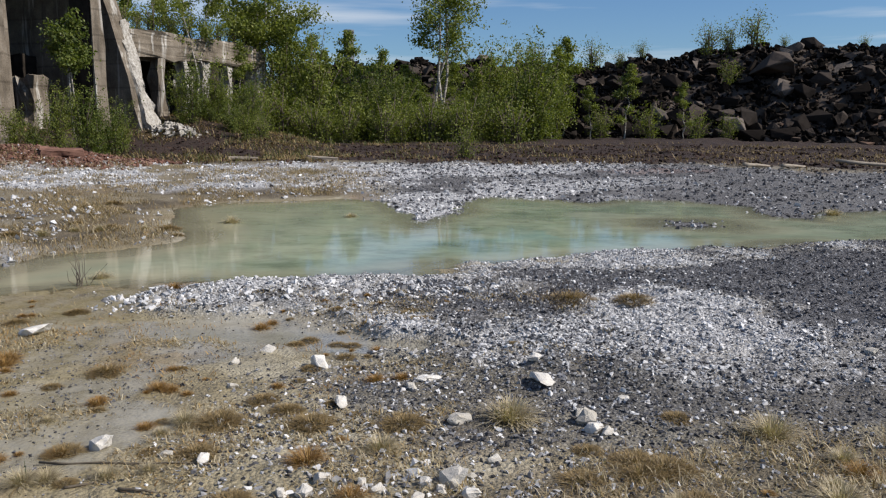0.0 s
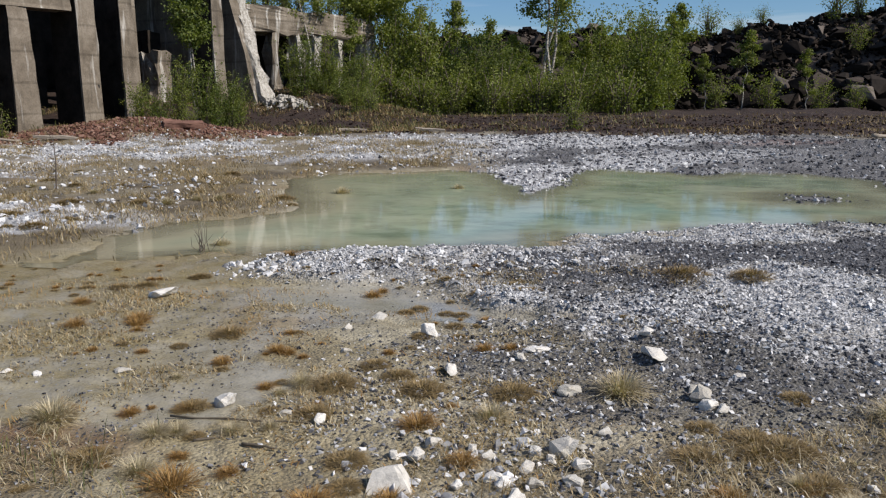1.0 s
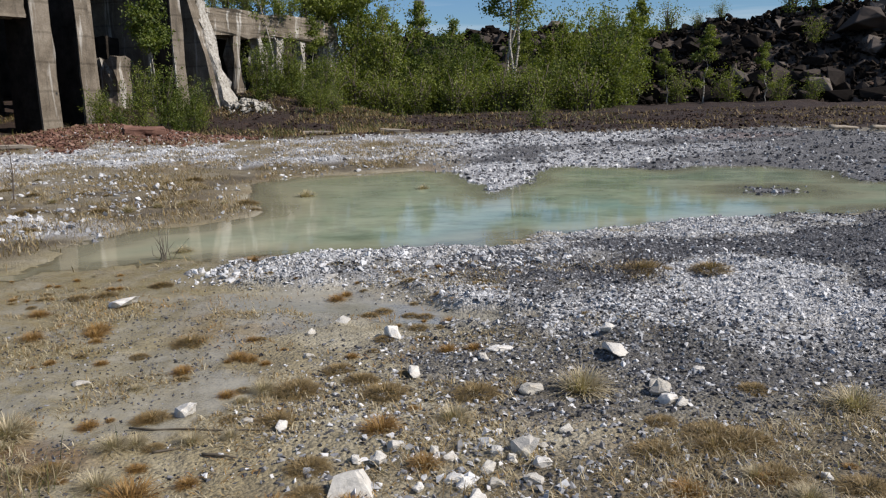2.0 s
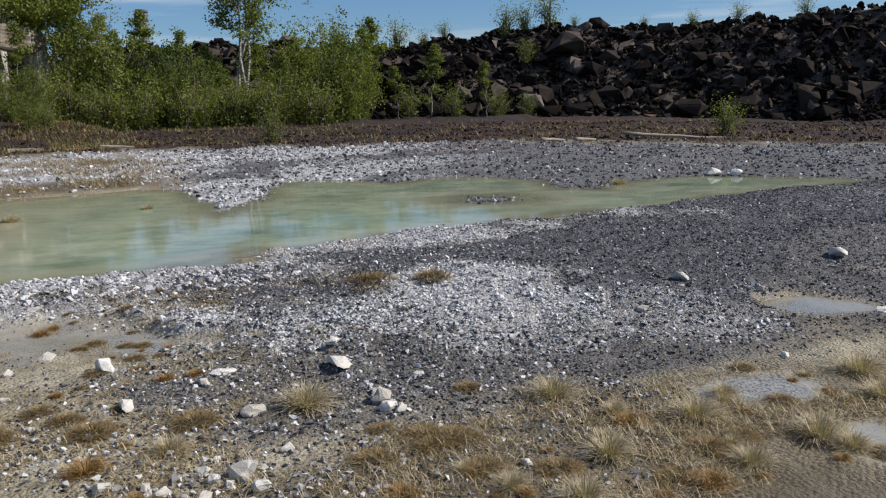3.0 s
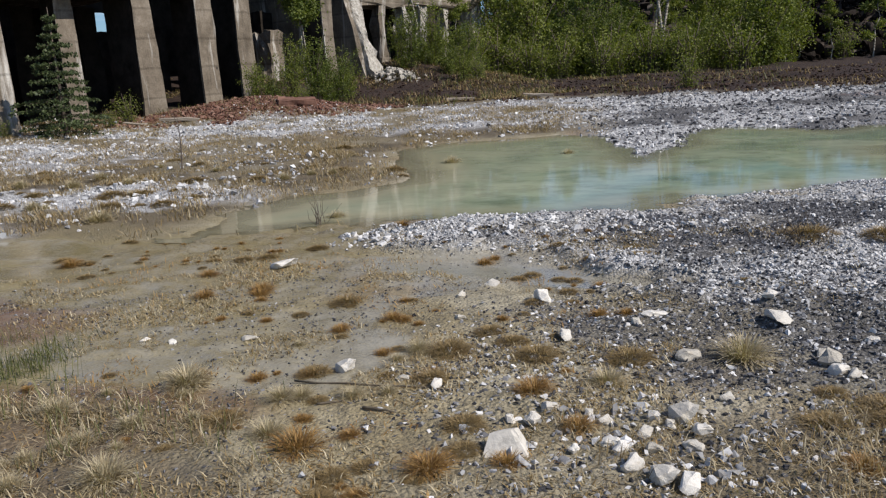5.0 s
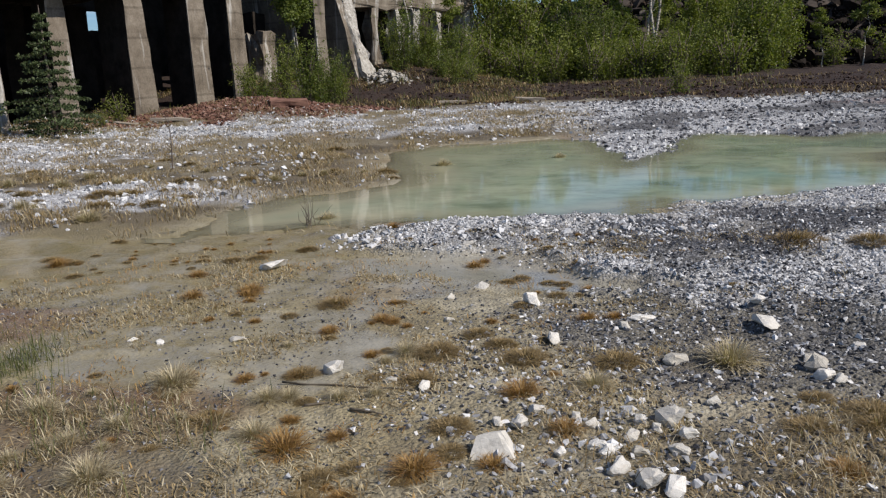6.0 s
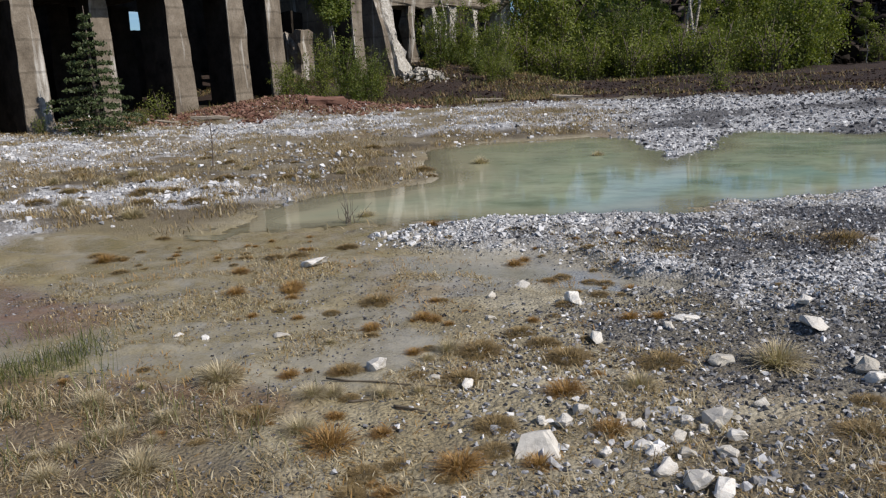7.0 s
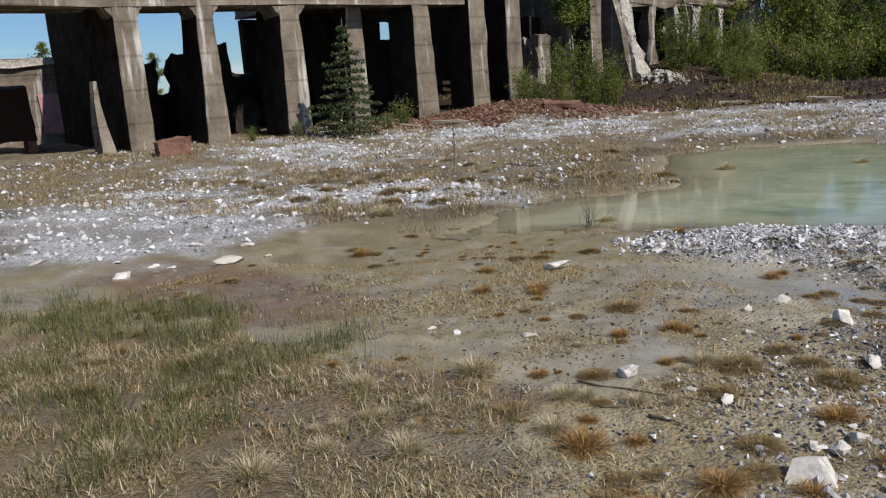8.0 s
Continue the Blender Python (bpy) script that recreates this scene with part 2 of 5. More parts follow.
M_BOULDER = stone_material("grey_brown_boulder", ((0.0, (0.014, 0.0115, 0.010)), (0.5, (0.036, 0.030, 0.026)), (0.85, (0.085, 0.070, 0.060)), (1.0, (0.17, 0.145, 0.125))), 0.95, 5, 0.8, 0.04)
M_CONCRETE, M_LIME = concrete_material(), lime_material()
# darker concrete: shade of pier sides and inner walls is put into its colour
M_SHADED_CONCRETE = plain_rough("shaded_concrete", (0.016, 0.014, 0.012), (0.055, 0.046, 0.038), 1.6, 1.0, (1, 1, 1), 0.0)
M_LEAF = leaf_material("birch_leaves", (0.075, 0.105, 0.018), (0.25, 0.275, 0.058), 0.42)
M_LEAF_DARK = leaf_material("alder_leaves", (0.05, 0.08, 0.015), (0.175, 0.205, 0.043), 0.42)
M_NEEDLE = leaf_material("spruce_needles", (0.03, 0.046, 0.016), (0.085, 0.11, 0.04), 0.15)
M_STRAW = leaf_material("dry_straw", (0.26, 0.205, 0.12), (0.60, 0.52, 0.36), 0.2)
M_ORANGE = leaf_material("rusty_grass", (0.22, 0.115, 0.035), (0.42, 0.27, 0.10), 0.2)
M_MAT = leaf_material("brown_moss", (0.14, 0.095, 0.04), (0.36, 0.265, 0.125), 0.15)
M_GREEN = leaf_material("green_grass", (0.05, 0.066, 0.018), (0.17, 0.17, 0.062), 0.25)
M_BIRCH = bark_material("birch_bark", (0.42, 0.39, 0.34), (0.05, 0.042, 0.034), 3.0)
M_TWIG = plain_rough("grey_twig", (0.06, 0.048, 0.038), (0.16, 0.13, 0.105), 20)
M_WOOD = plain_rough("grey_driftwood", (0.16, 0.13, 0.10), (0.42, 0.37, 0.30), 6, 0.85, (1, 6, 6))
M_RUST = plain_rough("rusty_block", (0.10, 0.05, 0.035), (0.24, 0.13, 0.095), 4)
M_STICK = plain_rough("wet_dark_wood", (0.06, 0.05, 0.038), (0.17, 0.14, 0.10), 15, 0.6)
M_PINK = plain_rough("pink_wall_paint", (0.38, 0.17, 0.19), (0.55, 0.33, 0.34), 5)
M_STEEL = plain_rough("grey_chimney", (0.10, 0.11, 0.12), (0.16, 0.17, 0.18), 2)

# ---- terrain ----
WATER = -0.175
SHORE = [(-5.45, 7.75), (-5.60, 8.53), (-5.30, 9.40), (-4.90, 10.20), (-4.32, 11.05), (-4.45, 12.25), (-5.60, 14.05), (-6.05, 15.30), (-5.70, 16.45), (-4.80, 17.05),
         (-3.75, 17.75), (-2.80, 17.20), (-2.15, 14.90), (-1.78, 13.40), (-1.42, 12.70), (-1.15, 13.60), (-0.72, 15.30), (-0.70, 17.20), (-0.28, 18.35),
         (1.00, 17.75), (1.65, 17.00), (2.60, 18.00), (3.60, 17.80), (4.50, 16.80), (4.40, 15.00), (5.30, 14.30), (6.15, 15.50), (7.80, 16.20), (8.90, 15.60),
         (10.2, 14.75), (10.8, 14.20), (9.40, 13.95), (8.27, 13.55), (6.69, 13.10), (5.09, 11.85), (3.78, 11.85), (2.45, 11.30), (1.07, 10.50), (0.33, 10.18),
         (-0.30, 9.88), (-0.95, 9.58), (-1.52, 9.15), (-1.60, 8.72), (-2.20, 8.70), (-3.05, 8.72), (-3.60, 8.50), (-4.40, 8.22), (-5.00, 7.85)]


def lattice(ix, iy, seed):
    h = np.sin(ix * 127.1 + iy * 311.7 + seed * 74.7) * 43758.5453
    return h - np.floor(h)


def value_noise(x, y, seed=0):
    ix, iy = np.floor(x), np.floor(y)
    fx, fy = x - ix, y - iy
    fx, fy = fx * fx * (3 - 2 * fx), fy * fy * (3 - 2 * fy)
    a = lattice(ix, iy, seed) * (1 - fx) + lattice(ix + 1, iy, seed) * fx
    b = lattice(ix, iy + 1, seed) * (1 - fx) + lattice(ix + 1, iy + 1, seed) * fx
    return a * (1 - fy) + b * fy


def fbm(x, y, scale, octaves=4, seed=0):
    total, amp, norm = 0.0, 1.0, 0.0
    for k in range(octaves):
        total = total + amp * value_noise(x * scale * 2 ** k, y * scale * 2 ** k, seed + k)
        norm += amp
        amp *= 0.55
    return total / norm


def smooth(a, b, v):
    k = np.clip((v - a) / (b - a), 0, 1)      # a > b falls instead of rising
    return k * k * (3 - 2 * k)


def shore_distance(x, y):
    """Metres inside the pond's shoreline (negative on land)."""
    best = np.full(x.shape, 1e9)
    inside = np.zeros(x.shape, bool)
    for (ax, ay), (bx, by) in zip(SHORE, SHORE[1:] + SHORE[:1]):
        dx, dy = bx - ax, by - ay
        k = np.clip(((x - ax) * dx + (y - ay) * dy) / (dx * dx + dy * dy), 0, 1)
        best = np.minimum(best, np.hypot(x - ax - k * dx, y - ay - k * dy))
        cross = (ay > y) != (by > y)
        inside ^= cross & (x < ax + (y - ay) * dx / (dy if dy else 1e-9))
    d = np.where(inside, best, -best)
    d = d + (fbm(x, y, 1.4, 4, 3) - 0.5) * 0.5
    isl = 0.42 - np.hypot((x - 3.1) / 0.85, (y - 13.85) / 0.75) * 0.42 + (fbm(x, y, 1.8, 3, 8) - 0.5) * 0.4
    return np.minimum(d, np.where(isl > -1, -isl * 1.2, d))


def spot(x, y, cx, cy, rx, ry, turn=0.0, rough=0.5, seed=0):
    """1 within a rough-edged ellipse, falling to 0 outside it."""
    c, s = math.cos(radians(turn)), math.sin(radians(turn))
    u, v = (x - cx) * c + (y - cy) * s, -(x - cx) * s + (y - cy) * c
    q = np.hypot(u / rx, v / ry) + (fbm(x, y, 1.2, 4, 20 + seed) - 0.5) * 2 * rough
    return 1 - smooth(0.75, 1.15, q)


def bar_mask(x, y):
    """The gravel bar between the near flats and the pond."""
    a = spot(x, y, -1.28, 7.58, 2.54, 0.89, 8, 0.35, 1)
    b = spot(x, y, 2.37, 8.16, 4.13, 2.73, 28, 0.35, 2)
    c = spot(x, y, 7.27, 10.67, 5.34, 2.08, 22, 0.3, 3)
    return np.maximum(np.maximum(a, b), c)


def azimuth(x, y):
    return np.degrees(np.arctan2(-x, y))


def pool_mask(x, y):
    m = np.zeros(x.shape)
    wob = (fbm(x, y, 2.0, 4, 9) - 0.5) * 1.1
    for cx, cy, rx, ry in POOLS:
        m = np.maximum(m, 1 - smooth(0.75, 1.2, np.hypot((x - cx) / rx, (y - cy) / ry) + wob))
    return m


def ground_height(x, y):
    d = np.hypot(x, y)
    az = azimuth(x, y)
    pond = shore_distance(x, y)
    base = -0.03 - 0.0165 * np.minimum(d, 9.0)
    near = 1 - smooth(9, 14, d)
    z = (fbm(x, y, 0.5, 3, 1) - 0.5) * 0.05 + near * ((fbm(x, y, 4.0, 4, 2) - 0.5) * 0.05 + (fbm(x, y, 15.0, 3, 4) - 0.5) * 0.022)
    bar = bar_mask(x, y)
    z = z + bar * (0.10 + (fbm(x, y, 6.0, 4, 5) - 0.5) * 0.10)
    pool = pool_mask(x, y)
    z = base + z * (1 - pool) - pool * 0.015
    land = smooth(0.0, 1.8, -pond) * smooth(9.5, 12.0, d)
    z = z + land * (0.05 + (fbm(x, y, 2.5, 4, 6) - 0.5) * 0.13)
    right = smooth(12, 36, -az)
    z = z + smooth(17.5, 28, d) * 0.36 * (1 - 0.6 * right) + smooth(27, 46, d) * 0.34 * (1 - right)
    z = z + smooth(30, 40, d) * smooth(12, 22, az) * (1 - smooth(36, 46, az)) * 1.3
    z = z + 0.6 * np.exp(-((x + 15.0) / 3.0) ** 2 - ((y - 23.8) / 2.2) ** 2)
    z = z + smooth(24, 32, d) * (fbm(x, y, 0.6, 4, 7) - 0.5) * 0.4
    z = z - smooth(-0.12, 1.4, pond) * 0.32 - smooth(-0.5, 0.15, pond) * 0.045
    return z


# shallow pools beside the pond: centre and half axes
POOLS = [(-0.95, 5.72, 0.72, 0.2), (-1.75, 6.02, 0.6, 0.26), (-2.5, 6.28, 0.75, 0.36), (4.01, 5.80, 0.56, 0.35), (5.51, 6.79, 0.61, 0.19), (2.55, 4.09, 0.38, 0.30),
         (2.83, 3.15, 0.41, 0.36), (-4.72, 3.76, 1.02, 0.51), (-6.10, 5.66, 0.91, 0.40), (-3.37, 3.53, 0.51, 0.30), (-7.25, 6.60, 1.00, 0.44)]


def zones(x, y):
    """Cover of the ground, 0 to 1 each: pale gravel, dark gravel, dry litter, wet, red earth, dark bank."""
    d, az, pond = np.hypot(x, y), azimuth(x, y), shore_distance(x, y)
    bar = bar_mask(x, y)
    patch = fbm(x, y, 0.7, 5, 11)
    mix = smooth(0.46, 0.62, patch + 0.11 * smooth(2.0, -1.5, x) - 0.17 * smooth(1.0, 3.5, x))
    white = bar * mix
    white = np.maximum(white, spot(x, y, 0.90, 5.94, 1.68, 0.72, 10, 0.45, 4) * 0.85)
    white = np.maximum(white, spot(x, y, 2.2, 5.60, 1.5, 0.7, 15, 0.5, 5) * 0.38)
    white = np.maximum(white, spot(x, y, -8.7, 9.7, 2.6, 1.2, 5, 0.5, 6))
    white = np.maximum(white, spot(x, y, -11.2, 6.7, 4.3, 2.3, -30, 0.55, 7) * (0.55 + 0.45 * smooth(0.42, 0.56, fbm(x, y, 1.6, 4, 19))))
    white = np.maximum(white, spot(x, y, -15.5, 13.2, 5.0, 3.0, 35, 0.9, 8) * 0.75 * smooth(0.44, 0.56, patch))
    far_shore = smooth(19.5, 21.0, d) * (1 - smooth(26.0, 28.0, d + (patch - 0.5) * 5)) * (1 - smooth(50, 56, az))
    beach = smooth(11.5, 13.0, d) * smooth(-11, -7, -az) * smooth(0.0, 0.3, -pond) * (1 - smooth(25.5, 27.5, d + (patch - 0.5) * 5))
    white = np.maximum(white, np.maximum(far_shore * smooth(0.36, 0.52, patch + 0.02) * (1 - 0.9 * smooth(3, 15, -az)), beach * smooth(0.34, 0.5, patch) * (1 - 0.92 * smooth(2, 13, -az))))
    dark = np.maximum(bar * (1 - mix), beach * 0.95)
    dark = np.maximum(dark, spot(x, y, 1.9, 4.95, 2.2, 0.6, 12, 0.5, 24) * 0.8)
    dark = np.maximum(dark, spot(x, y, 0.41, 4.58, 1.49, 0.88, 0, 0.6, 9) * 0.55)
    dark = np.maximum(dark, spot(x, y, 6.2, 7.4, 3.4, 1.9, 25, 0.5, 18) * 0.9)
    dark = np.maximum(dark, spot(x, y, 3.44, 6.02, 2.21, 0.89, 20, 0.6, 10) * 0.8)
    litter = smooth(8.5, 11, d) * smooth(7, 12, az) * smooth(0.25, 1.0, -pond) * (0.6 + 0.4 * smooth(0.4, 0.55, patch))
    litter = np.maximum(litter, spot(x, y, 1.95, 3.2, 3.1, 1.1, 11, 0.5, 12) * 0.8)
    litter = np.maximum(litter, spot(x, y, -3.74, 2.04, 1.96, 1.15, 0, 0.5, 13) * 0.7)
    litter = np.maximum(litter, spot(x, y, 0.60, 7.17, 0.79, 0.24, 0, 0.5, 14) * 0.7)
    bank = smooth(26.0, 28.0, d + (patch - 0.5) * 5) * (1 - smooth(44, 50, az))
    red = spot(x, y, -15.0, 23.4, 4.4, 2.7, 20, 0.4, 15) + 0.35 * spot(x, y, 4.30, 23.98, 1.79, 0.67, 0, 0.5, 16)
    pool = pool_mask(x, y)
    white, dark, litter = white * (1 - pool), dark * (1 - pool), litter * (1 - pool)
    film = smooth(0.40, 0.52, fbm(x, y, 0.75, 4, 17))
    left = (1 - smooth(8.5, 10.5, d)) * (1 - smooth(-1.8, 0.2, x)) * smooth(2.0, 3.0, d)
    wet = np.maximum(left * (0.42 + 0.52 * film), smooth(-0.25, 0.05, pond))
    wet = np.clip(np.maximum(wet * (1 - 0.7 * white) * (1 - 0.5 * litter), pool), 0, 1)
    return white, dark, litter, wet, np.clip(red, 0, 1), bank


def stains(x, y):
    """Tint of the mud, 0 to 1 each: rust, olive algae, dark grit."""
    rust = np.maximum(spot(x, y, -6.4, 4.3, 2.0, 0.75, -10, 0.5, 61), spot(x, y, -3.2, 2.9, 1.1, 0.45, 10, 0.6, 62))
    rust = np.maximum(rust, spot(x, y, -4.6, 2.0, 2.6, 1.2, 0, 0.6, 63) * 0.75)
    algae = smooth(-1.6, -3.2, x + 0.25 * (y - 4)) * (1 - smooth(7.5, 9.0, y))
    grit = smooth(-2.8, -1.2, x) * (1 - smooth(7.0, 8.0, y)) * smooth(0.40, 0.56, fbm(x, y, 1.3, 4, 64))
    return rust, algae, grit


def mesh_np(name, verts, tris, material, smooth_shade=False):
    """A mesh of triangles from arrays."""
    me = bpy.data.meshes.new(name)
    verts, tris = np.asarray(verts, np.float32), np.asarray(tris, np.int32)
    me.vertices.add(len(verts))
    me.vertices.foreach_set("co", verts.ravel())
    me.loops.add(tris.size)
    me.loops.foreach_set("vertex_index", tris.ravel())
    me.polygons.add(len(tris))
    me.polygons.foreach_set("loop_start", np.arange(0, tris.size, 3, dtype=np.int32))
    me.polygons.foreach_set("use_smooth", np.full(len(tris), smooth_shade))
    me.update(calc_edges=True)
    me.materials.append(material)
    return me


def colour_layer(me, name, r, g, b):
    layer = me.attributes.new(name, "FLOAT_COLOR", "POINT")
    layer.data.foreach_set("color", np.stack([r, g, b, np.ones_like(r)], 1).astype(np.float32).ravel())


def grid_tris(rows, cols, closed=False):
    i, j = np.meshgrid(np.arange(rows - 1), np.arange(cols if closed else cols - 1), indexing="ij")
    a, b = i * cols + j, i * cols + (j + 1) % cols
    c, d = a + cols, b + cols
    return np.concatenate([np.stack([a, b, d], -1).reshape(-1, 3), np.stack([a, d, c], -1).reshape(-1, 3)])


def build_ground():
    ang = np.radians(np.concatenate([np.arange(-50, 74, 0.30), np.arange(74, 310, 4.0)]))
    rad = np.concatenate([0.4 * 1.0102 ** np.arange(500), 0.4 * 1.0102 ** 500 * 1.16 ** np.arange(30)])
    rr, aa = np.meshgrid(rad, ang, indexing="ij")
    x, y = (-rr * np.sin(aa)).ravel(), (rr * np.cos(aa)).ravel()
    z = ground_height(x, y)
    tris = grid_tris(len(rad), len(ang), True)
    centre = len(x)
    k = np.arange(len(ang))
    tris = np.concatenate([tris, np.stack([np.full(len(ang), centre), (k + 1) % len(ang), k], 1)])[:, ::-1]
    verts = np.concatenate([np.stack([x, y, z], 1), [[0, 0, float(z[:10].mean())]]])
    me = mesh_np("ground", verts, tris, M_GROUND, True)
    w, dk, li, wt, rd, bk = zones(verts[:, 0], verts[:, 1])
    colour_layer(me, "zone_a", w, dk, li)
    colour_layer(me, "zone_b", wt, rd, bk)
    colour_layer(me, "zone_c", *stains(verts[:, 0], verts[:, 1]))
    return tagged(new("ground", me), "muddy flats with gravel, dry grass and a dark bank", "ground", kind="structure")


def build_water():
    xs, ys = np.arange(-8.5, 11.5, 0.08), np.arange(6.4, 19.6, 0.08)
    gx, gy = np.meshgrid(xs, ys, indexing="xy")
    x, y = gx.ravel(), gy.ravel()
    g = ground_height(x, y)
    tris = grid_tris(len(ys), len(xs))
    keep = (g[tris] < WATER + 0.02).any(1) & (shore_distance(x, y)[tris] > -0.7).any(1)
    used, inv = np.unique(tris[keep], return_inverse=True)
    x, y, g = x[used], y[used], g[used]
    me = mesh_np("pond", np.stack([x, y, np.full(len(x), WATER)], 1), inv.reshape(-1, 3), M_WATER, True)
    pond = shore_distance(x, y)
    opacity = 0.55 * smooth(-0.005, 0.012, WATER - g) + 0.42 * smooth(0.01, 0.10, WATER - g)
    yellow = np.clip(smooth(-2.0, -5.5, x) * 0.55 + (1 - smooth(0.0, 0.8, pond)) * 0.55, 0, 1)
    blue = smooth(0.8, 2.2, pond) * smooth(-2.5, 1.0, x) * smooth(14.5, 11.5, y)
    colour_layer(me, "depth", opacity, yellow, blue)
    return tagged(new("pond", me), "shallow milky turquoise pond water", "water", kind="structure")


build_ground()
build_water()

# ---- shapes ----
rng = np.random.default_rng(7)


def at_ground(x, y):
    return float(ground_height(np.array([float(x)]), np.array([float(y)]))[0])


def part(name, me, parent, label="", m=None):
    """Links a mesh as one object under a thing or a part."""
    ob = new(name, me)
    ob.parent = parent
    if m is not None:
        ob.matrix_basis = m
    return tagged(ob, label)


def thing(name, me, label, category, group="", kind="", m=None):
    ob = tagged(new(name, me), label, category, group, kind)
    if m is not None:
        ob.matrix_basis = m
    return ob


def hull(seed, points=12, flat=0.7):
    """An angular stone, about 1 across, as vertices and triangles."""
    r = np.random.default_rng(seed)
    bm = bmesh.new()
    for p in r.normal(size=(points, 3)):
        p = p / np.linalg.norm(p) * r.uniform(0.43, 0.54)
        bm.verts.new((p[0], p[1] * r.uniform(0.8, 1.0), p[2] * flat))
    res = bmesh.ops.convex_hull(bm, input=bm.verts)
    bmesh.ops.delete(bm, geom=list({v for v in res["geom_interior"] if isinstance(v, bmesh.types.BMVert)} | {v for v in res["geom_unused"] if isinstance(v, bmesh.types.BMVert)}), context="VERTS")
    bmesh.ops.triangulate(bm, faces=bm.faces[:])
    bm.verts.index_update()
    v = np.array([q.co[:] for q in bm.verts])
    t = np.array([[q.index for q in f.verts] for f in bm.faces])
    bm.free()
    return v, t


PEBBLES = [hull(k, 8, 0.68) for k in range(10)]
CHUNKS = [hull(40 + k, 8, 0.8) for k in range(8)]


def stone_mesh(name, seed, material, points=16, flat=0.7, wear=0.06):
    """One weathered stone with worn edges and a rough skin."""
    v, t = hull(seed, points, flat)
    bm = bmesh.new()
    vs = [bm.verts.new(p) for p in v]
    for f in t:
        bm.faces.new([vs[i] for i in f])
    bmesh.ops.dissolve_limit(bm, angle_limit=0.12, verts=bm.verts[:], edges=bm.edges[:])
    bmesh.ops.bevel(bm, geom=bm.edges[:], offset=wear * 0.45, segments=1, affect="EDGES", clamp_overlap=True)
    bmesh.ops.triangulate(bm, faces=bm.faces[:])
    bmesh.ops.subdivide_edges(bm, edges=[e for e in bm.edges if e.calc_length() > 0.22], cuts=1)
    for q in bm.verts:
        q.co += Vector((noise.noise(q.co * 4 + Vector((seed, 0, 0))), noise.noise(q.co * 4 + Vector((0, seed, 0))), noise.noise(q.co * 4 + Vector((0, 0, seed))))) * wear
    me = bpy.data.meshes.new(name)
    bm.to_mesh(me)
    bm.free()
    me.materials.append(material)
    return me


def scatter(name, shapes, x, y, z, size, material, sink=0.25, tilt=0.6):
    """Many stones joined into one mesh."""
    vs, ts, base = [], [], 0
    pick = rng.integers(0, len(shapes), len(x))
    for k, (v, t) in enumerate(shapes):
        i = np.nonzero(pick == k)[0]
        if not len(i):
            continue
        a, b = rng.uniform(0, 2 * np.pi, len(i)), rng.normal(0, tilt, len(i))
        s = size[i][:, None] * rng.uniform(0.7, 1.3, (len(i), 3))
        p = v[None] * s[:, None, :]
        cb, sb, ca, sa = np.cos(b)[:, None], np.sin(b)[:, None], np.cos(a)[:, None], np.sin(a)[:, None]
        py, pz = p[..., 1] * cb - p[..., 2] * sb, p[..., 1] * sb + p[..., 2] * cb
        px, py = p[..., 0] * ca - py * sa, p[..., 0] * sa + py * ca
        w = np.stack([px + x[i][:, None], py + y[i][:, None], pz + (z[i] + size[i] * (0.35 - sink))[:, None]], -1)
        vs.append(w.reshape(-1, 3))
        ts.append((t[None] + (np.arange(len(i)) * len(v))[:, None, None] + base).reshape(-1, 3))
        base += len(i) * len(v)
    return mesh_np(name, np.concatenate(vs), np.concatenate(ts), material)


def sample(count, x0, x1, y0, y1, chance):
    """Random places in a rectangle, kept by a chance from 0 to 1."""
    x, y = rng.uniform(x0, x1, count), rng.uniform(y0, y1, count)
    k = rng.uniform(0, 1, count) < chance(x, y)
    return x[k], y[k]


def tube(points, radii, sides=6):
    """A tapered round stem through points."""
    points = [Vector(p) for p in points]
    vs, ts = [], []
    for k, p in enumerate(points):
        way = (points[min(k + 1, len(points) - 1)] - points[max(k - 1, 0)]).normalized()
        u = way.orthogonal().normalized()
        w = way.cross(u)
        for j in range(sides):
            a = 2 * math.pi * j / sides
            vs.append(p + (u * math.cos(a) + w * math.sin(a)) * radii[k])
    for k in range(len(points) - 1):
        for j in range(sides):
            a, b = k * sides + j, k * sides + (j + 1) % sides
            ts += [(a, b, b + sides), (a, b + sides, a + sides)]
    top = (len(points) - 1) * sides
    ts += [(top, top + j, top + j + 1) for j in range(1, sides - 1)]
    ts += [(0, j + 1, j) for j in range(1, sides - 1)]
    return np.array([v[:] for v in vs]), np.array(ts)


def joined(pieces):
    vs, ts, base = [], [], 0
    for v, t in pieces:
        vs.append(v)
        ts.append(t + base)
        base += len(v)
    return np.concatenate(vs), np.concatenate(ts)


def leaves(places, size, r, droop=0.3):
    """Small folded leaves at the places given (n x 3)."""
    n = len(places)
    a = r.normal(size=(n, 3))
    a[:, 2] -= droop
    a /= np.linalg.norm(a, axis=1)[:, None]
    b = np.cross(a, r.normal(size=(n, 3)))
    b /= np.linalg.norm(b, axis=1)[:, None]
    c = np.cross(a, b)
    s = (size * r.uniform(0.6, 1.35, n))[:, None]
    quad = np.stack([places, places + (a * 0.5 + b * 0.36 + c * 0.1) * s, places + a * s, places + (a * 0.5 - b * 0.36 + c * 0.1) * s], 1)
    i = (np.arange(n) * 4)[:, None]
    return quad.reshape(-1, 3), np.concatenate([i + [0, 1, 2], i + [0, 2, 3]])


